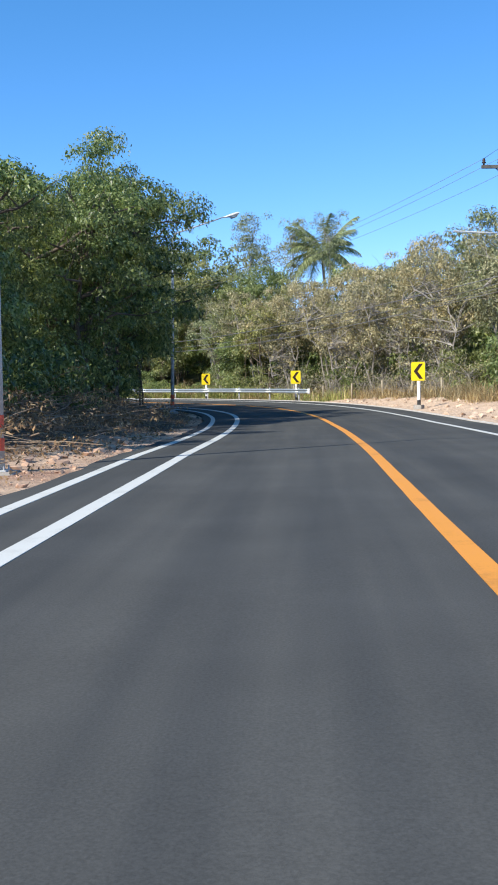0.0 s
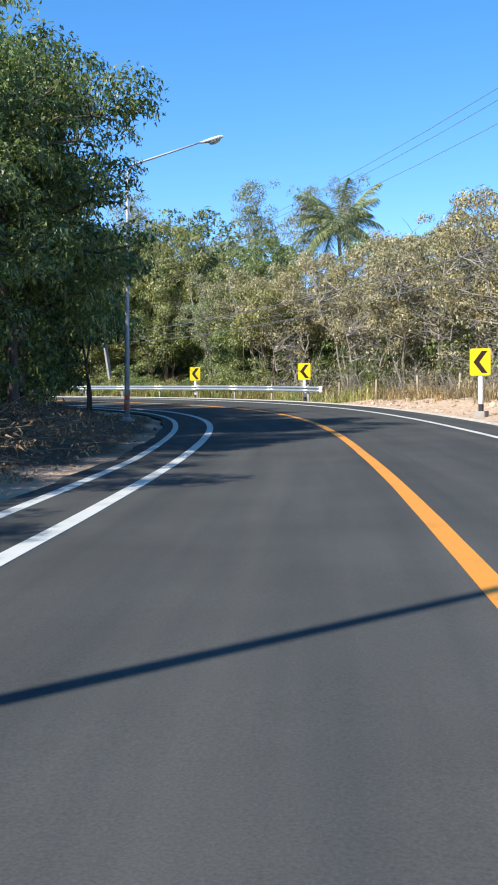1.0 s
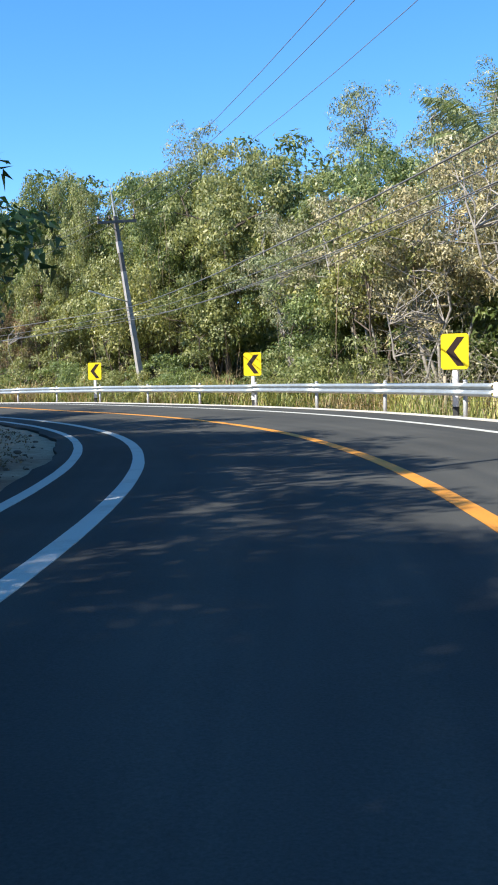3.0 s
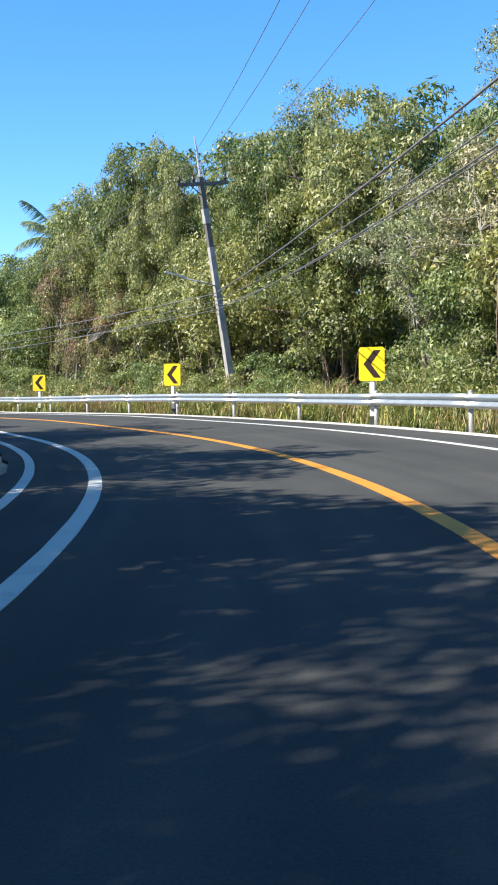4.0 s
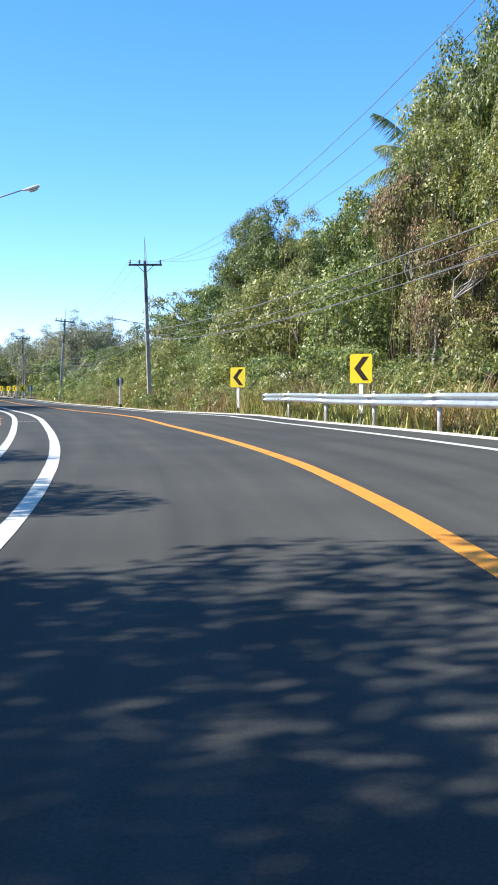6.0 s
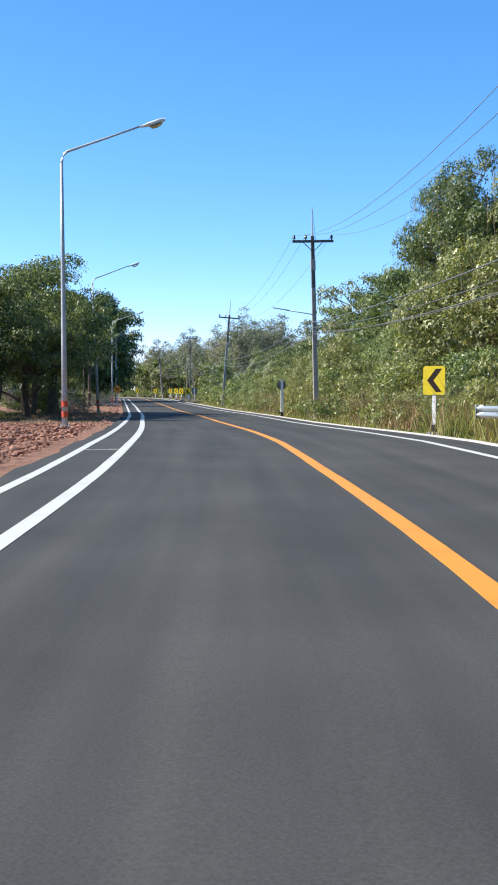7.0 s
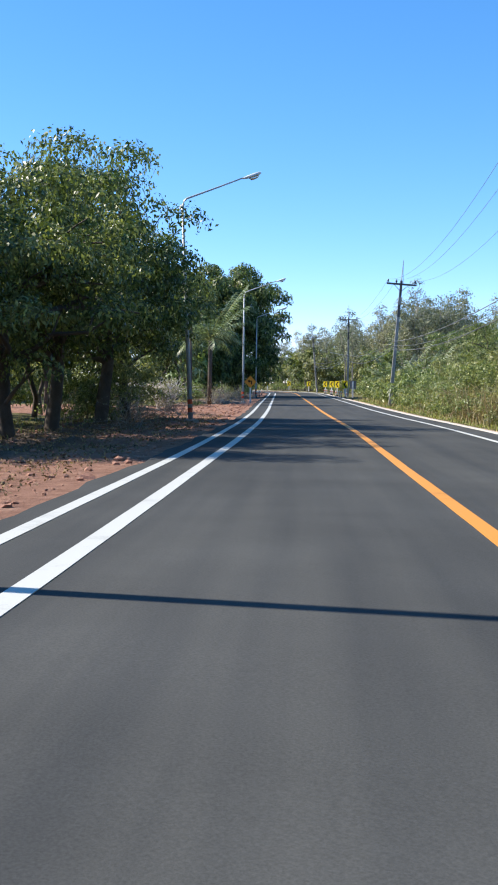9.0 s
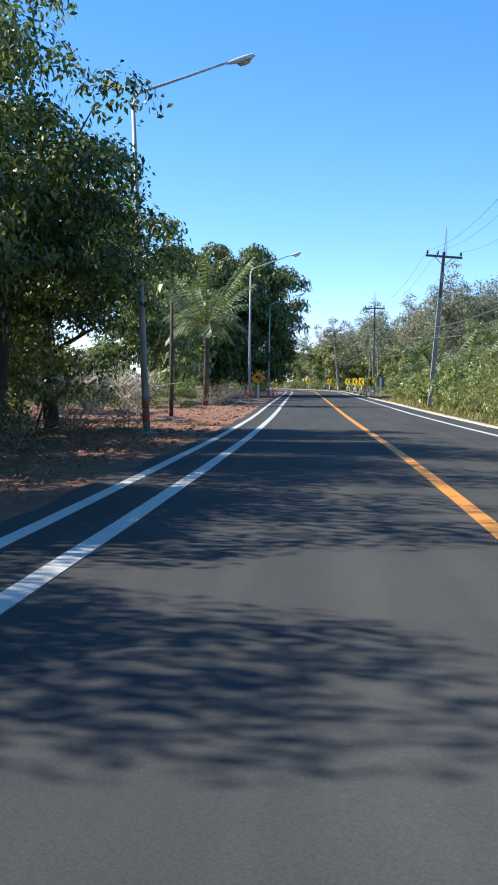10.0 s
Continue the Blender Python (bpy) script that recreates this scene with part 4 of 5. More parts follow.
def blades(name, rs, s, d, tall, width, material, label, category, bend=0.45):
    """Grass blades standing on the ground at many places."""
    p = spot(s, d)
    p[:, 2] += ground_up(s, d, p[:, 0], p[:, 1]) - 0.04
    n = len(s)
    a = rs.rand(n) * 6.283
    way = np.stack([np.cos(a), np.sin(a), np.zeros(n)], -1)
    side = np.stack([-np.sin(a), np.cos(a), np.zeros(n)], -1) * (width * (0.6 + 0.8 * rs.rand(n)))[:, None] * 0.5
    h = (tall * (0.5 + 0.7 * rs.rand(n)))[:, None]
    up = np.array([0, 0, 1.0])
    b = bend * (0.3 + rs.rand(n))[:, None]
    mid, tip = p + way * h * b * 0.3 + up * h * 0.6, p + way * h * b + up * h * (1 - 0.3 * b)
    q = np.concatenate([np.stack([p - side, p + side, mid + side * 0.8, mid - side * 0.8], 1), np.stack([mid - side * 0.8, mid + side * 0.8, tip + side * 0.1, tip - side * 0.1], 1)])
    return tagged(new(name, quads_mesh(name, q, material)), label, category, "", "stuff")


def clods(name, seed, n, place, lo, hi, material, label):
    """Loose lumps of earth lying on the ground."""
    rs = np.random.RandomState(seed)
    bm = bmesh.new()
    bmesh.ops.create_icosphere(bm, subdivisions=1, radius=1)
    base = np.array([v.co[:] for v in bm.verts])
    faces = np.array([[v.index for v in f.verts] for f in bm.faces])
    bm.free()
    V, F = [], []
    for k in range(n):
        s, d, up = place(rs)
        p = spot(s, d)
        z = ground_z(s, d)
        size = lo + (hi - lo) * rs.rand() ** 3.5
        v = base * (1 + 0.35 * rs.randn(len(base), 1)) * size * np.array([1.2, 0.9, 0.65])
        a = rs.rand() * 6.28
        v = v @ np.array([[math.cos(a), -math.sin(a), 0], [math.sin(a), math.cos(a), 0], [0, 0, 1]])
        V.append(v + np.array([p[0], p[1], z + up + size * 0.25]))
        F.append(faces + k * len(base))
    tagged(new(name, mesh_of(name, np.concatenate(V), np.concatenate(F), material)), label, "rubble", "", "stuff")


# kinds of plants
grove = Grove()
G_LEFT, G_RIGHT = "trees inside the bend", "trees on the outer hillside"
grove.kind("broad", [lambda k=k: plant("broadleaf_tree", 100 + k, "tall dark green broadleaf tree in the thicket", "tree", G_LEFT, 11.0, 3.6, 1.2, 95, 0.78, 205, 0.145, MID_LEAF if k == 1 else DARK_LEAF, BARK, 1 + k % 2, 0.2, twigs=18, lobes=12) for k in range(3)])
grove.kind("wood", [lambda k=k: plant("woodland_tree", 120 + k, "dense green tree in the wood behind", "tree", "woodland trees", 11.0, 3.9, 0.6, 60, 1.05, 105, 0.24, (DARK_LEAF, MID_LEAF, GREY_LEAF)[k], BARK, 1, 0.2, twigs=12, lobes=10) for k in range(3)])
grove.kind("thicket", [lambda k=k: plant("thicket_tree", 125 + k, "dark leafy tree in the roadside thicket", "tree", G_LEFT, 11.0, 3.9, 0.4, 64, 1.0, 120, 0.26, DARK_LEAF, BARK, 1, 0.2, twigs=8, lobes=11) for k in range(2)])
grove.kind("far", [lambda k=k: plant("distant_tree", 130 + k, "dense green tree standing far back", "tree", "distant trees", 11.0, 3.9, 0.4, 40, 1.25, 34, 0.66, (DARK_LEAF, MID_LEAF, GREY_LEAF)[k], BARK, 1, 0.2, twigs=3, lobes=9) for k in range(3)])
grove.kind("bush", [lambda k=k: plant("bush", 140 + k, "dense dark green bush under the trees", "bush", "bushes", 3.4, 2.2, 0.0, 20, 0.8, 120, 0.2, DARK_LEAF, BARK, 3, 0.05, twigs=6) for k in range(2)])
def dead_bits(rs, c, rad):
    k = [i for i in range(len(c)) if 3.0 < c[i][2] < 10.5][:60]
    return c[k] * np.array([1.25, 1.25, 1.0]), rad[k], 210, 0.15, DEAD_LEAF, "dead_vines"
grove.kind("vine", [lambda k=k: plant("creeper_tree", 200 + k, "tree smothered in yellow-green creepers", "tree", G_RIGHT, 13.0, 3.7, 0.0, 125, 0.68, 250, 0.125, (DARK_LEAF, VINE_LEAF, MID_LEAF, VINE_LEAF)[k], BARK, 1, 0.2, 1.3, 0.3, twigs=14, shape="wall", aspect=0.7, lobes=15, strands=30) for k in range(4)])
grove.kind("backvine", [lambda k=k: plant("creeper_tree", 210 + k, "tree smothered in olive green creepers behind others", "tree", G_RIGHT, 13.0, 3.7, 1.0, 110, 0.76, 165, 0.16, (MID_LEAF, VINE_LEAF, DARK_LEAF)[k], BARK, 1, 0.2, 1.1, 0.4, twigs=10, shape="wall", aspect=0.7, lobes=15, strands=10) for k in range(3)])
grove.kind("withered", [lambda k=k: plant("withered_creeper_tree", 220 + k, "tree hung with dead red-brown and green vines", "tree", G_RIGHT, 13.0, 3.4, 0.0, 100, 0.65, 180, 0.14, VINE_LEAF, PALE_BARK, 2, 0.15, 1.6, 0.6, twigs=34, shape="wall", extra=dead_bits, aspect=0.7, lobes=11, strands=180) for k in range(1)])
grove.kind("curtain", [lambda k=k: plant("creeper_bush", 240 + k, "low tree hung with light green creepers", "bush", G_RIGHT, 6.0, 3.0, 0.0, 46, 0.74, 225, 0.125, (VINE_LEAF, MID_LEAF, VINE_LEAF)[k], BARK, 3, 0.07, 1.1, 0.3, twigs=9, shape="wall", aspect=0.7, lobes=8, strands=8) for k in range(3)])
grove.kind("dry", [lambda k=k: plant("dry_tree", 300 + k, "dry olive-brown tree with bare grey branches", "tree", "dry trees", 10.0, 4.4, 2.6, 95, 0.64, 165, 0.145, DRY_LEAF if k != 1 else GREY_LEAF, PALE_BARK, 5, 0.1, 0.95, 0.3, twigs=60, shape="vase", shell=0.3) for k in range(3)])
grove.kind("airy", [lambda k=k: plant("slender_tree", 330 + k, "tall slender tree with a thin airy crown", "tree", G_RIGHT, 17.0, 2.6, 8.5, 54, 0.7, 100, 0.15, GREY_LEAF, PALE_BARK, 1, 0.1, 1.1, 0.35, twigs=20, shape="tall") for k in range(2)])
grove.kind("bare", [lambda k=k: plant("bare_tree", 350 + k, "small leafless tree with pale grey branches", "tree", "bare trees", 6.5, 3.0, 1.6, 46, 0.6, 9, 0.18, DRY_LEAF, PALE_BARK, 2, 0.1, twigs=46, shape="vase") for k in range(2)])
grove.kind("shrub", [lambda k=k: plant("roadside_shrub", 370 + k, "leafy light green roadside shrub", "bush", "roadside shrubs", 3.4, 2.3, 0.0, 28, 0.66, 135, 0.14, (MID_LEAF, VINE_LEAF, MID_LEAF)[k], BARK, 4, 0.04, twigs=8, shape="wall") for k in range(3)])
grove.kind("scrub", [lambda k=k: plant("scrub_bush", 380 + k, "grey-green scrub along the far verge", "bush", "far scrub", 3.4, 2.4, 0.0, 18, 0.8, 60, 0.3, (MID_LEAF, VINE_LEAF)[k], BARK, 2, 0.04, twigs=3, shape="wall") for k in range(2)])
grove.kind("orchard", [lambda k=k: plant("orchard_tree", 400 + k, "round dark green orchard tree with short trunk", "tree", "orchard trees", 9.2, 3.5, 0.5, 170, 0.84, 190, 0.148, DARK_LEAF, BARK, 1, 0.26, twigs=24, lobes=24, shell=0.55, corners=4) for k in range(2)])
grove.kind("backorchard", [lambda k=k: plant("orchard_tree", 410 + k, "round dark green orchard tree further back", "tree", "orchard trees", 9.2, 3.5, 1.5, 110, 0.88, 90, 0.29, (DARK_LEAF, MID_LEAF)[k], BARK, 1, 0.17, twigs=14, lobes=20, shell=0.55) for k in range(2)])
grove.kind("great", [lambda k=k: plant("great_round_tree", 430 + k, "very large round dark green tree", "tree", "great trees", 13.4, 5.6, 0.8, 210, 1.3, 210, 0.36, DARK_LEAF, BARK, 1, 0.4, twigs=20, shell=0.3) for k in range(1)])
grove.kind("rubber", [lambda k=k: plant("rubber_tree", 450 + k, "slender plantation tree with pale trunk and thin crown", "tree", "plantation trees", 12.4, 2.5, 4.6, 44, 0.72, 44, 0.24, RUBBER_LEAF, PALE_BARK, 1, 0.12, 1.15, 0.3, twigs=14, shape="tall", lean=0.25) for k in range(3)])
grove.kind("brush", [lambda k=k: plant("dry_brush", 470 + k, "tangled dry leafless brush beside the road", "bush", "dry brush", 1.7, 1.6, 0.0, 30, 0.4, 18, 0.065, DRY_LEAF, PALE_BARK, 6, 0.025, twigs=28) for k in range(2)])

grove.kind("frangi", [lambda k=k: plant("frangipani", 490 + k, "leafless frangipani with silvery branching stems", "shrub", "frangipani shrubs", 2.7, 2.1, 0.5, 120, 0.28, 3, 0.1, VINE_LEAF, FRANGI, 5, 0.065, twigs=120, shape="vase", shell=0.3) for k in range(2)])
grove.kind("sapling", [lambda: plant("sapling", 500, "thin sapling with sparse hanging leaves near the lamp", "tree", "", 8.8, 1.6, 2.0, 52, 0.45, 42, 0.17, DARK_LEAF, BARK, 2, 0.06, twigs=40, shell=0.3, droop=0.9, aspect=0.45, corners=4)])

# outer hillside, back to front
rr = random.Random(5)
TOPS = [(56, 9.6), (62, 10.4), (70, 11.2), (75, 11.6), (80, 11.0), (86, 12.6), (92, 12.0), (96, 11.8), (101, 13.8), (105, 14.8), (110, 13.6), (114, 13.0), (120, 15.6), (126, 15.6), (130, 14.6), (134, 13.2), (141, 12.8), (146, 11.2), (151, 11.0), (155, 11.4), (161, 11.6), (166, 9.2), (172, 9.2), (180, 9.8), (186, 9.4), (200, 7.6), (220, 7.0), (240, 6.8), (262, 8.6)]
def top_at(s):
    return float(np.interp(s, [a for a, b in TOPS], [b for a, b in TOPS]))
for s in np.arange(57, 166, 4.6):
    h = top_at(s) / 13.0
    if s > 87 and not 99 < s < 104.5:
        grove.put("backvine", s + rr.uniform(-1, 1), 16.0 + rr.uniform(-1.2, 1.2), h * rr.uniform(0.9, 1.0), squash=rr.uniform(0.9, 1.1))
    if s > 66 and not 87 < s < 97:
        grove.put("wood", s + rr.uniform(-2, 2), 23.5 + rr.uniform(-2, 2), h * 13 / 11 * rr.uniform(0.95, 1.08) * (0.82 if s < 100 else 1.0), squash=1.15)
for s in np.arange(168, 250, 5.0):
    grove.put("wood", s + rr.uniform(-1, 1), 15.0 + rr.uniform(-2, 2), top_at(s) / 10.6 * rr.uniform(0.92, 1.05))
for s in np.arange(86, 166, 4.4):
    if 92 < s < 97 or 113 < s < 127:
        continue
    grove.put("curtain", s + rr.uniform(-1, 1), 11.4 + rr.uniform(-0.8, 0.8), rr.uniform(0.85, 1.35) * (1.0 if s < 150 else 0.8))
for s, d, z, k in ((130.0, 13.2, 11.4, 0), (119.0, 12.6, 15.7, 0), (115.4, 13.0, 14.8, 3), (114.0, 13.4, 14.2, 1), (154.6, 12.4, 12.9, 0), (149.5, 12.2, 13.0, 0), (144.8, 13.2, 11.2, 3), (126.2, 13.0, 12.0, 1), (108.5, 13.6, 12.8, 3), (104.0, 13.8, 13.6, 0)):
    grove.put("vine", s, d, z / 13.0, k, squash=0.62 if z > 14 or s > 150 else 0.85)
for s, d, h in ((122.6, 10.7, 0.78), (118.2, 10.5, 0.62)):
    grove.put("withered", s, d, h)
for s, d, h in ((99.5, 13.4, 1.04), (104.5, 16.4, 1.12), (109.0, 17.0, 1.06)):
    grove.put("backvine", s, d, h, squash=0.9)
for s, d, h in ((116, 25, 1.12), (100, 24, 1.0), (96, 25, 0.96), (91, 24, 0.9)):
    grove.put("airy", s, d, h)
for s in np.arange(55, 175, 4.3):
    grove.put("scrub", s, 19.8 + rr.uniform(-1, 1), rr.uniform(1.2, 1.6))
    grove.put("scrub", s + 2, 29 + rr.uniform(-1, 1), rr.uniform(1.5, 1.9))
# dry trees in front of the first stretch of the bend
for s, d, h in ((58, 13.5, 1.05), (62, 16, 1.14), (65, 12.2, 0.98), (68.5, 15, 1.1), (71, 11.2, 0.88), (74, 14.2, 1.03), (77.5, 11.8, 0.94), (80, 15.5, 1.05), (83.5, 12.6, 0.95), (86, 17, 1.05), (55, 17, 1.14), (88, 13.0, 0.95), (91.5, 12.0, 0.82), (94.5, 14.2, 0.98)):
    grove.put("dry", s, d, h)
for s, d, h in ((60, 21, 0.86), (67, 20, 0.92), (74, 19.5, 0.92), (80, 21, 0.88)):
    grove.put("wood", s, d, h, 2)
for s, d, h in ((66, 10.6, 0.95), (72.5, 9.6, 0.9), (81.5, 9.8, 0.75), (61.5, 11.0, 1.0)):
    grove.put("bare", s, d, h)
for s in np.arange(56, 86, 3.4):
    grove.put("bush" if s > 64 else "shrub", s, 12.5 + rr.uniform(-1.5, 3), rr.uniform(0.7, 1.15))
for s in np.arange(56, 92, 3.1):
    grove.put("bush", s + rr.uniform(-0.8, 0.8), 15.2 + rr.uniform(-0.8, 0.8), rr.uniform(1.15, 1.5))
for s in (46, 50, 53.5):
    grove.put("shrub", s + rr.uniform(-1, 1), 11.5 + rr.uniform(-0.5, 1.5), rr.uniform(0.9, 1.3))
    grove.put("curtain", s, 16, 1.2)
for s in np.arange(84, 236, 2.7):
    d = 8.7 if s < 128 else 7.9 if s < 150 else 7.6
    if abs(s - 158) < 1.5 or abs(s - 212) < 1.2:
        d += 1.3
    grove.put("shrub" if s < 205 else "scrub", s + rr.uniform(-0.8, 0.8), d + rr.uniform(-0.6, 0.9), rr.uniform(0.55, 1.0))
for s in np.arange(84, 134, 4.3):
    grove.put("scrub", s + rr.uniform(-0.7, 0.7), 7.3 + rr.uniform(-0.5, 0.4), rr.uniform(0.26, 0.46))
for s in np.arange(134, 236, 2.1):
    if abs(s - 158) > 1.2 and abs(s - 212) > 1.2 and abs(s - 151) > 1.5:
        grove.put("scrub", s + rr.uniform(-0.7, 0.7), 6.9 + rr.uniform(-0.4, 0.4), rr.uniform(0.3, 0.5))
for s in np.arange(266, 330, 4.0):
    grove.put("scrub", s, -8.2 + rr.uniform(-0.8, 0.8), rr.uniform(0.4, 0.65))
for s in np.arange(150, 236, 4.0):
    grove.put("curtain" if s < 185 else "shrub", s + rr.uniform(-1, 1), 10.6 + rr.uniform(-0.6, 0.9), rr.uniform(0.6, 0.9) * (1 if s < 185 else 1.5))
# far end of the road
for k in range(52):
    s = rr.uniform(256, 380)
    grove.put("rubber", s, rr.uniform(12, 34), rr.uniform(0.88, 1.1))
for s in np.arange(238, 400, 5.0):
    grove.put("scrub", s, 10.4 + rr.uniform(-0.5, 1.2), rr.uniform(0.45, 0.8))
    grove.put("far", s + 2, 38 + rr.uniform(-3, 5), rr.uniform(0.6, 0.8))
# inside the bend
LOW = [(20, 0.5), (24, 0.78), (28, 0.64), (31, 0.5), (35, 0.83), (40, 0.88), (47, 0.88), (51, 0.8), (60, 0.82), (65, 0.76), (76, 0.68), (84, 0.64), (92, 0.74)]
for i, s in enumerate(np.arange(21, 90.5, 3.9)):
    h = float(np.interp(s, [a for a, b in LOW], [b for a, b in LOW]))
    grove.put("broad" if s < 52 else "thicket", s + rr.uniform(-0.7, 0.7), (-8.8 if 33 < s < 48 else -11.3 if 48 < s < 63 else -9.8) + rr.uniform(-0.6, 0.6), h * rr.uniform(0.95, 1.08), squash=1.0 if s < 63 else 1.2)
    if s > 33:
        grove.put("thicket" if s > 60 else "wood", s + rr.uniform(-2, 2), -13.6 + rr.uniform(-1.0, 1.0), h * rr.uniform(0.95, 1.12), 0)
    if i % 2 and s > 33:
        grove.put("far", s + rr.uniform(-2, 2), -19 + rr.uniform(-1.5, 1.0), h * rr.uniform(1.0, 1.15))
    grove.put("bush", s + rr.uniform(-1, 1), -8.9 + rr.uniform(-0.5, 0.3), rr.uniform(0.6, 0.9))
    if s < 60:
        grove.put("bush", s + 2.2, -10.5 + rr.uniform(-1, 1), rr.uniform(0.8, 1.1))
grove.put("broad", 45.5, -8.3, 1.04, 1, squash=0.8)
for s, d, h in ((152, -10.6, 0.82), (157.4, -9.6, 0.9), (164.0, -10.1, 1.03), (169.4, -9.4, 1.12), (175.6, -9.3, 0.98), (163, -15.5, 1.0), (153, -17, 0.95), (186, -15.5, 0.9), (196, -17.5, 0.85), (175, -18, 1.0), (146, -22, 0.9), (216, -12.5, 0.8), (156, -13.2, 0.95), (169, -16.5, 1.0), (178, -14, 0.9)):
    grove.put("orchard" if d > -11 and s < 176 else "backorchard", s, d, h)
for k in range(46):
    grove.put("far", rr.uniform(150, 300), rr.uniform(-95, -27), rr.uniform(0.6, 0.9), squash=1.2)
for s, d, h in ((174, -15.5, 0.8), (200, -15, 0.9), (204, -12.5, 0.7), (183, -17, 0.9)):
    grove.put("bush", s, d, h)
grove.put("great", 259, -7.8, 1.16, squash=0.86)
grove.put("great", 250, -14.5, 1.08, squash=0.9)
grove.put("great", 254, -11.2, 1.12, squash=0.85)
for s, d, h in ((229, -12.5, 0.95), (238, -12.5, 1.0), (222, -15, 0.9), (252, -15, 0.9)):
    grove.put("far", s, d, h)
for s in np.arange(286, 400, 5.0):
    grove.put("far", s, 13.5 + rr.uniform(-2, 2), rr.uniform(0.5, 0.75))
for s in np.arange(270, 380, 6.0):
    grove.put("far", s, -12.5 + rr.uniform(-2, 1), rr.uniform(0.7, 0.9))
for s in np.arange(148, 262, 4.0):
    grove.put("scrub", s, -30 + rr.uniform(-1.5, 1.5), rr.uniform(1.5, 2.0))
for s, d, h in ((199, -13, 0.9), (206, -11.5, 0.8), (206.5, -8.8, 0.6)):
    grove.put("shrub", s, d, h)
for k in range(44):
    grove.put("rubber", rr.uniform(258, 345), rr.uniform(8.5, 27), rr.uniform(0.9, 1.12))
for k in range(46):
    grove.put("far", rr.uniform(330, 424), rr.uniform(8, 70), rr.uniform(0.6, 0.85), squash=1.2)
for s, d, h in ((148, -15, 0.5),):
    grove.put("bush", s, d, h)
for s in np.arange(57, 84, 1.7):
    grove.put("brush", s + rr.uniform(-0.6, 0.6), 10.2 + rr.uniform(-0.7, 1.2), rr.uniform(1.0, 1.9))
for s, d in ((174, -9.8), (176.5, -9.0), (178.6, -9.6), (172, -11)):
    grove.put("brush", s, d, rr.uniform(0.7, 1.0))
for s, d, h in ((97, -9.6, 0.6), (104, -10.2, 0.55)):
    grove.put("thicket", s, d, h)
for s in (210, 212.5, 215, 222, 226, 231, 236, 163.0, 178.5):
    grove.put("brush", s, -7.2 + rr.uniform(-0.7, 0.5), rr.uniform(0.7, 1.1))
for s, d, h in ((193.6, -11.8, 1.0), (192.0, -9.5, 0.9), (194.5, -13.8, 0.95)):
    grove.put("frangi", s, d, h)
grove.put("broad", 43.6, -8.1, 0.9)
for s in np.arange(186, 262, 7.0):
    grove.put("far", s + rr.uniform(-2, 2), -46 + rr.uniform(-3, 3), rr.uniform(0.6, 0.8), squash=1.3)
grove.put("sapling", 59.0, -7.5)
grove.put("broad", 36.0, -8.2, 0.72)
for s, d, h in ((50, -9.6, 0.85), (55.5, -9.9, 0.85)):
    grove.put("thicket", s, d, h)
for s, d, h in ((162.5, 13.2, 0.86), (168, 13.4, 0.84), (174, 13.8, 0.84)):
    grove.put("wood", s, d, h, 0)
for s, d, h in ((53, -12.0, 0.85), (57, -12.4, 0.88), (61, -11.6, 0.85), (66, -10.6, 0.74), (87.5, -9.9, 0.76), (90.5, -10.3, 0.76)):
    grove.put("thicket", s, d, h, squash=1.1)
for s, d, h in ((172.0, -9.2, 0.95), (170.5, -9.9, 0.62), (173.2, -11.2, 0.75)):
    grove.put("shrub", s, d, h)
for s, d, h in ((95.6, 7.2, 0.55), (97.6, 7.0, 0.6), (99.0, 6.7, 0.5), (101.2, 7.1, 0.6)):
    grove.put("shrub", s, d, h)
grove.clear_unused()

x, y = 8.4, 105.9
s_, d_ = along(x, y)
coconut_palm(pose(x, y, ground_z(s_[0], d_[0])), 1, 14.2 - ground_z(s_[0], d_[0]), "coconut palm standing over the dry trees")
x, y = -35.95, 138.85
s_, d_ = along(x, y)
coconut_palm(pose(x, y, ground_z(s_[0], d_[0]), 0, 0, 80), 3, 13.4 - ground_z(s_[0], d_[0]), "coconut palm rising behind creeper-covered trees")
low_palm(upright(210, -7.95), 5, 4.9, 26, 3.3, "stout palm with grey-green fronds beside the driveway")
low_palm(upright(236, 9.6), 7, 1.2, 20, 4.0, "low palm with arching fronds above the hedge")
low_palm(upright(226, 10.4), 8, 1.0, 18, 3.8, "low palm with arching fronds above the hedge")

# grasses and litter
rs = np.random.RandomState(9)
n = 24000
s = rs.uniform(69, 235, n)
d = 4.95 + 4.6 * rs.rand(n) ** 1.1
keep = rs.rand(n) < smooth(4.9, 6.0, d)
s, d = s[keep], d[keep]
blades("verge_grass", rs, s, d, 0.22 + 0.95 * smooth(5.6, 7.6, d) * (0.6 + 0.4 * np.sin(s * 1.7) * np.sin(s * 0.63)), 0.032, GRASS_LEAF, "green and yellowing grass along the verge", "grass")
n = 4000
s = rs.uniform(69, 240, n)
d = 5.6 + 3.6 * rs.rand(n)
blades("dry_verge_grass", rs, s, d, 0.5 + 0.6 * smooth(5.6, 8.4, d), 0.03, STRAW, "dry straw-coloured grass among the green", "grass", 0.7)
n = 12000
c = rs.randint(0, 260, n)
cs, cd, ch = rs.uniform(48, 78, 260), 7.7 + 3.0 * rs.rand(260), 0.35 + 1.0 * rs.rand(260)
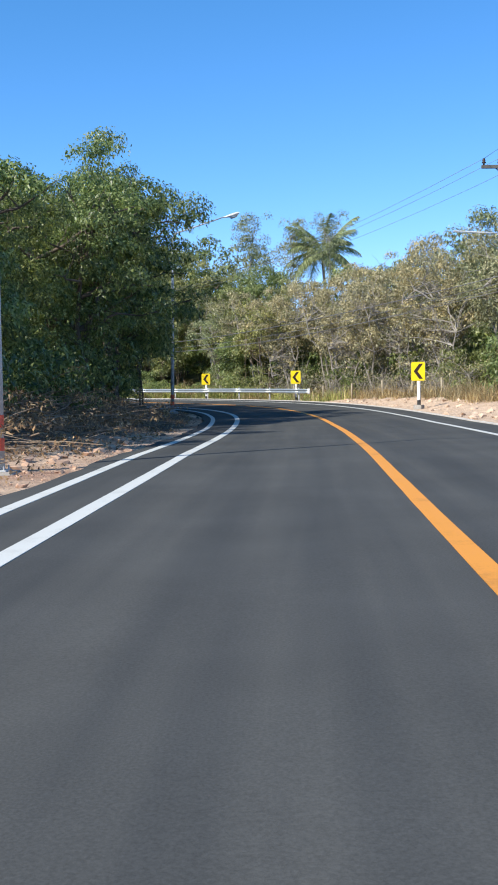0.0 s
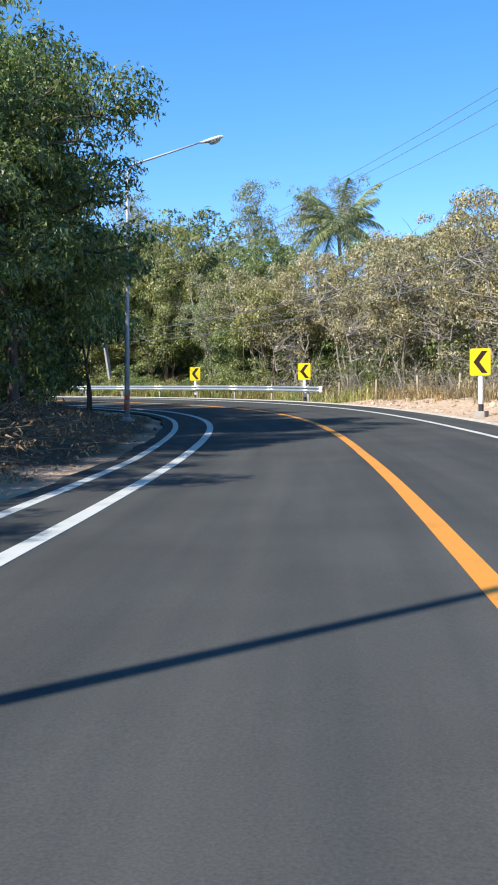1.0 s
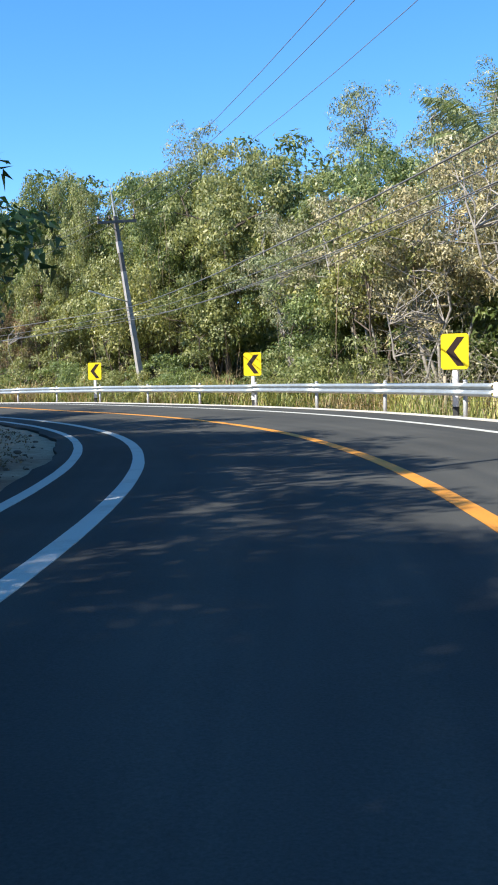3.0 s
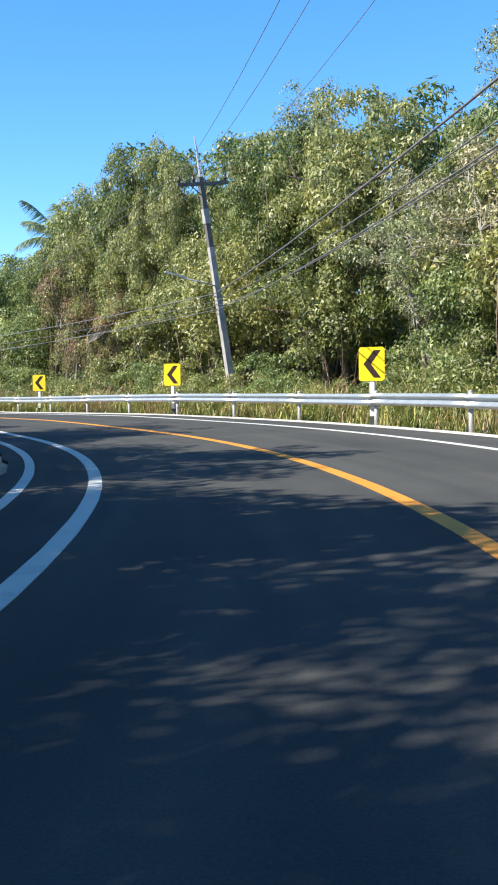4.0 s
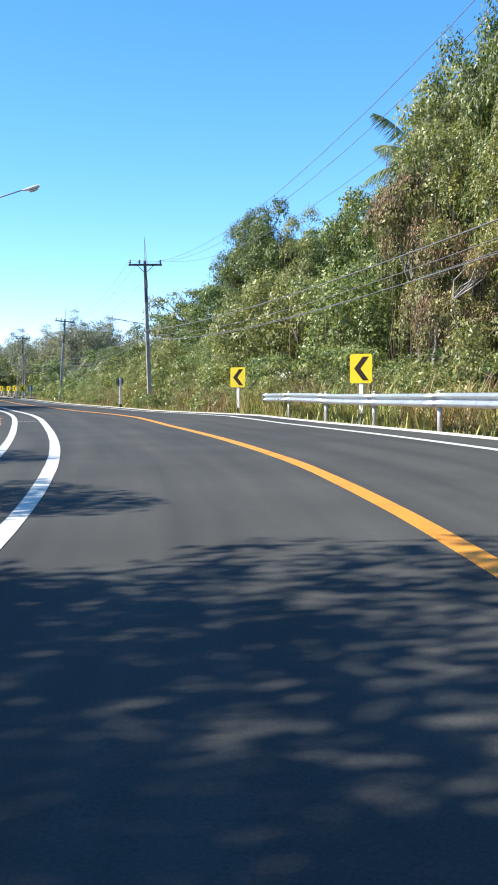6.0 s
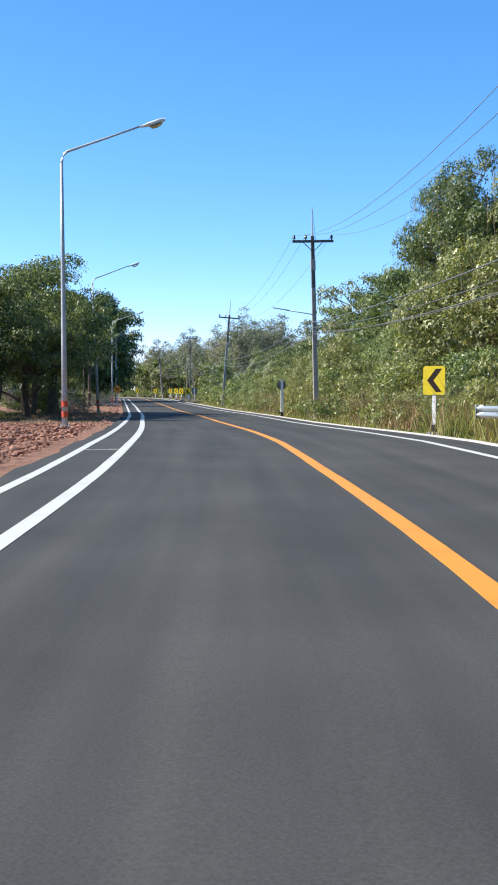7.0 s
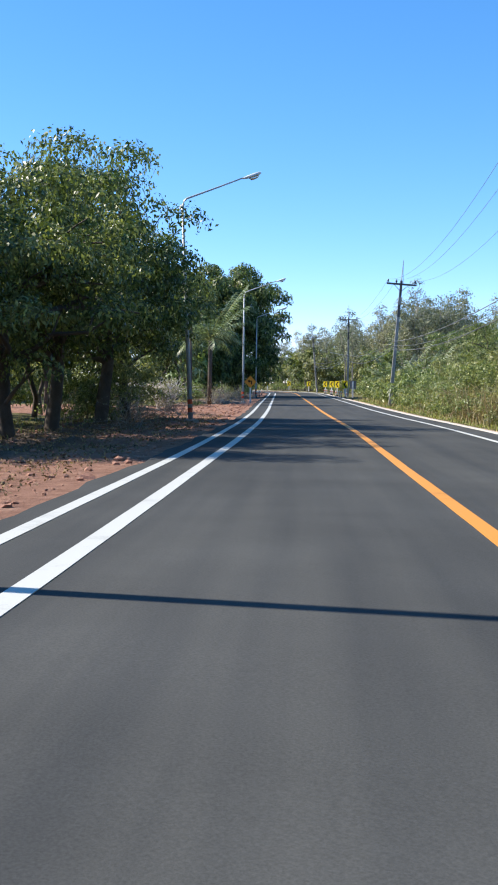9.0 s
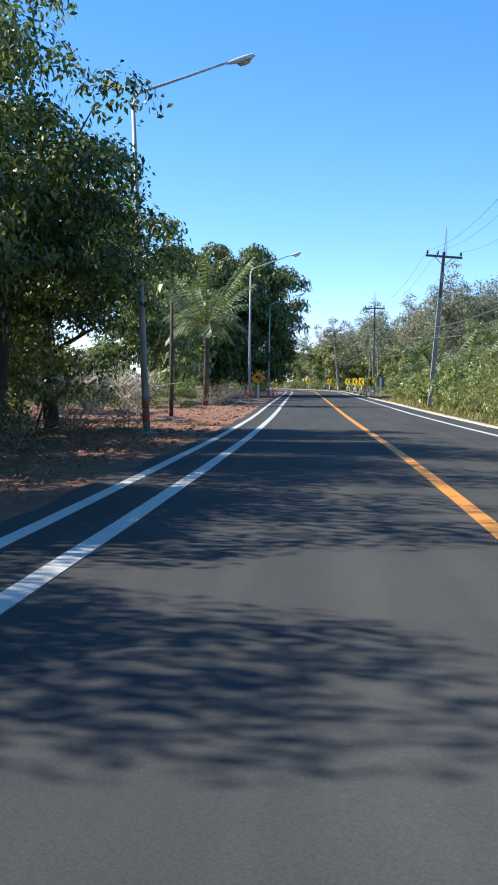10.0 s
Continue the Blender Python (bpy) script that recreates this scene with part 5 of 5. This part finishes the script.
blades("tall_dry_grass", rs, cs[c] + rs.normal(0, 0.28, n), cd[c] + rs.normal(0, 0.25, n), ch[c] * (0.35 + 0.75 * rs.rand(n)), 0.024, STRAW, "tall dry straw grass behind the sand", "grass", 1.0)
n = 7000
c = rs.randint(0, 70, n)
cs, cd = rs.uniform(118, 200, 70), 6.6 + 1.7 * rs.rand(70)
blades("reed_grass", rs, cs[c] + rs.normal(0, 0.35, n), cd[c] + rs.normal(0, 0.3, n), 1.2 + 1.3 * rs.rand(n), 0.03, STRAW, "tall arching reed grass with pale plumes", "grass", 1.3)
n = 11000
c = rs.randint(0, 170, n)
cs, cd, ch = rs.uniform(79, 136, 170), 5.7 + 2.3 * rs.rand(170), 0.7 + 1.0 * rs.rand(170)
blades("bank_grass", rs, cs[c] + rs.normal(0, 0.4, n), cd[c] + rs.normal(0, 0.3, n), ch[c] * (0.5 + 0.7 * rs.rand(n)), 0.026, GRASS_LEAF, "tall arching green grass behind the guard rail", "grass", 1.1)
n = 7000
c = rs.randint(0, 120, n)
cs, cd, ch = rs.uniform(79, 140, 120), 5.9 + 2.3 * rs.rand(120), 0.8 + 1.1 * rs.rand(120)
blades("bank_straw", rs, cs[c] + rs.normal(0, 0.35, n), cd[c] + rs.normal(0, 0.3, n), ch[c] * (0.5 + 0.7 * rs.rand(n)), 0.022, STRAW, "feathery straw-coloured grass behind the guard rail", "grass", 1.2)
n = 6000
s = rs.uniform(112, 175, n)
d = -9.5 - 12 * rs.rand(n)
blades("lawn_grass", rs, s, d, 0.16 + 0.1 * rs.rand(n), 0.03, GRASS_LEAF, "short dry grass under the orchard", "grass")


def litter_pile():
    """Cut branches and dry leaves heaped beside the road."""
    r, rs = random.Random(3), np.random.RandomState(3)
    sh, lc = Shape(), []
    for k in range(900):
        s = 12 + 30 * r.random()
        d = -6.9 - 2.0 * r.random() + 0.5 * r.gauss(0, 1)
        z = ground_z(s, min(d, -5.6)) + abs(r.gauss(0, 0.35)) * (1 - abs(d + 8) / 4)
        p = Vector((*spot(s, min(d, -5.9))[:2], max(z, ground_z(s, min(d, -5.9)) + 0.03)))
        a, L = r.uniform(0, 6.283), r.uniform(0.4, 1.8)
        e = p + Vector((math.cos(a) * L, math.sin(a) * L, r.uniform(-0.25, 0.35) * L))
        t0 = r.uniform(0.006, 0.02)
        limb(sh, p, e, t0, t0 * 0.4, r, 4, 0.08)
        if k % 2:
            lc.append(e)
    tagged(new("branch_heap", sh.mesh("branch_heap", TWIG, True)), "heap of cut dry branches beside the road", "brushwood", "", "stuff")
    lc = np.array(lc)
    q = leaf_quads(rs, lc, np.full(len(lc), 0.35), 30, 0.1, 0.5, 0.2, 0.4, 0.35, 3)
    tagged(new("dead_leaves", quads_mesh("dead_leaves", q, LITTER)), "withered leaves on the cut branches", "leaves", "", "stuff")
    n = 2600
    s, d = rs.uniform(10, 100, n), -5.2 - 4 * rs.rand(n)
    p = spot(s, d)
    p[:, 2] += ground_up(s, d, p[:, 0], p[:, 1]) + 0.05
    q = leaf_quads(rs, p, np.full(n, 0.05), 8, 0.07, 0.3, 0.0, 0.3, 0.5)
    tagged(new("leaf_litter", quads_mesh("leaf_litter", q[::3], LITTER)), "fallen dry leaves on the shoulder", "leaves", "", "stuff")


litter_pile()
clods("earth_rubble", 2, 5200, lambda q: (q.uniform(106, 141), -5.25 - 4.0 * q.rand() ** 0.9, 0.1 * q.rand()), 0.02, 0.08, RUBBLE, "loose heap of broken red earth clods")
clods("sand_lumps", 4, 420, lambda q: (q.uniform(38, 68), 5.3 + 4.0 * q.rand(), 0.0), 0.02, 0.16, plain("sandy_lumps", (0.6, 0.45, 0.33), 0.95, 0, 0.35, 2), "crumbled sandy earth on the verge")
clods("shoulder_lumps", 6, 420, lambda q: (q.uniform(8, 30), -4.9 - 2.2 * q.rand(), 0.0), 0.02, 0.13, plain("pale_lumps", (0.52, 0.345, 0.24), 0.95, 0, 0.35, 2), "crumbled pale earth on the shoulder")
clods("driveway_lumps", 8, 2600, lambda q: (q.uniform(141, 214), -4.95 - 5.5 * q.rand() ** 1.2, 0.0), 0.015, 0.085, RUBBLE, "broken red-brown earth lumps beside the asphalt")
clods("dark_lumps", 9, 900, lambda q: (q.uniform(30, 100), -5.0 - 3.5 * q.rand(), 0.0), 0.015, 0.07, plain("brown_lumps", (0.16, 0.11, 0.08), 0.95, 0, 0.4, 2), "small brown earth lumps under the trees")


def orchard_litter():
    """Fallen leaves and cut twigs under the orchard trees."""
    r, rs = random.Random(12), np.random.RandomState(12)
    n = 5200
    s, d = rs.uniform(142, 186, n), -5.4 - 6.5 * rs.rand(n)
    p = spot(s, d)
    p[:, 2] += ground_up(s, d, p[:, 0], p[:, 1]) + 0.04
    q = leaf_quads(rs, p, np.full(n, 0.05), 8, 0.06, 0.3, 0.0, 0.3, 0.5)
    tagged(new("orchard_litter", quads_mesh("orchard_litter", q[::3], LITTER)), "fallen brown leaves under the orchard trees", "leaves", "", "stuff")
    sh = Shape()
    for k in range(260):
        s0, d0 = r.choice(((163.5, -7.3), (172.5, -8.4), (177.5, -8.9), (181.0, -8.2)))
        s0, d0 = s0 + r.gauss(0, 0.9), d0 + r.gauss(0, 0.5)
        b = Vector((*spot(s0, d0)[:2], ground_z(s0, d0) + abs(r.gauss(0, 0.2))))
        a, L = r.uniform(0, 6.283), r.uniform(0.3, 1.0)
        limb(sh, b, b + Vector((math.cos(a) * L, math.sin(a) * L, r.uniform(-0.1, 0.6) * L)), 0.012, 0.004, r, 3, 0.1)
    tagged(new("twig_heaps", sh.mesh("twig_heaps", TWIG)), "low heaps of dry twigs at the edge of the orchard", "brushwood", "", "stuff")


orchard_litter()
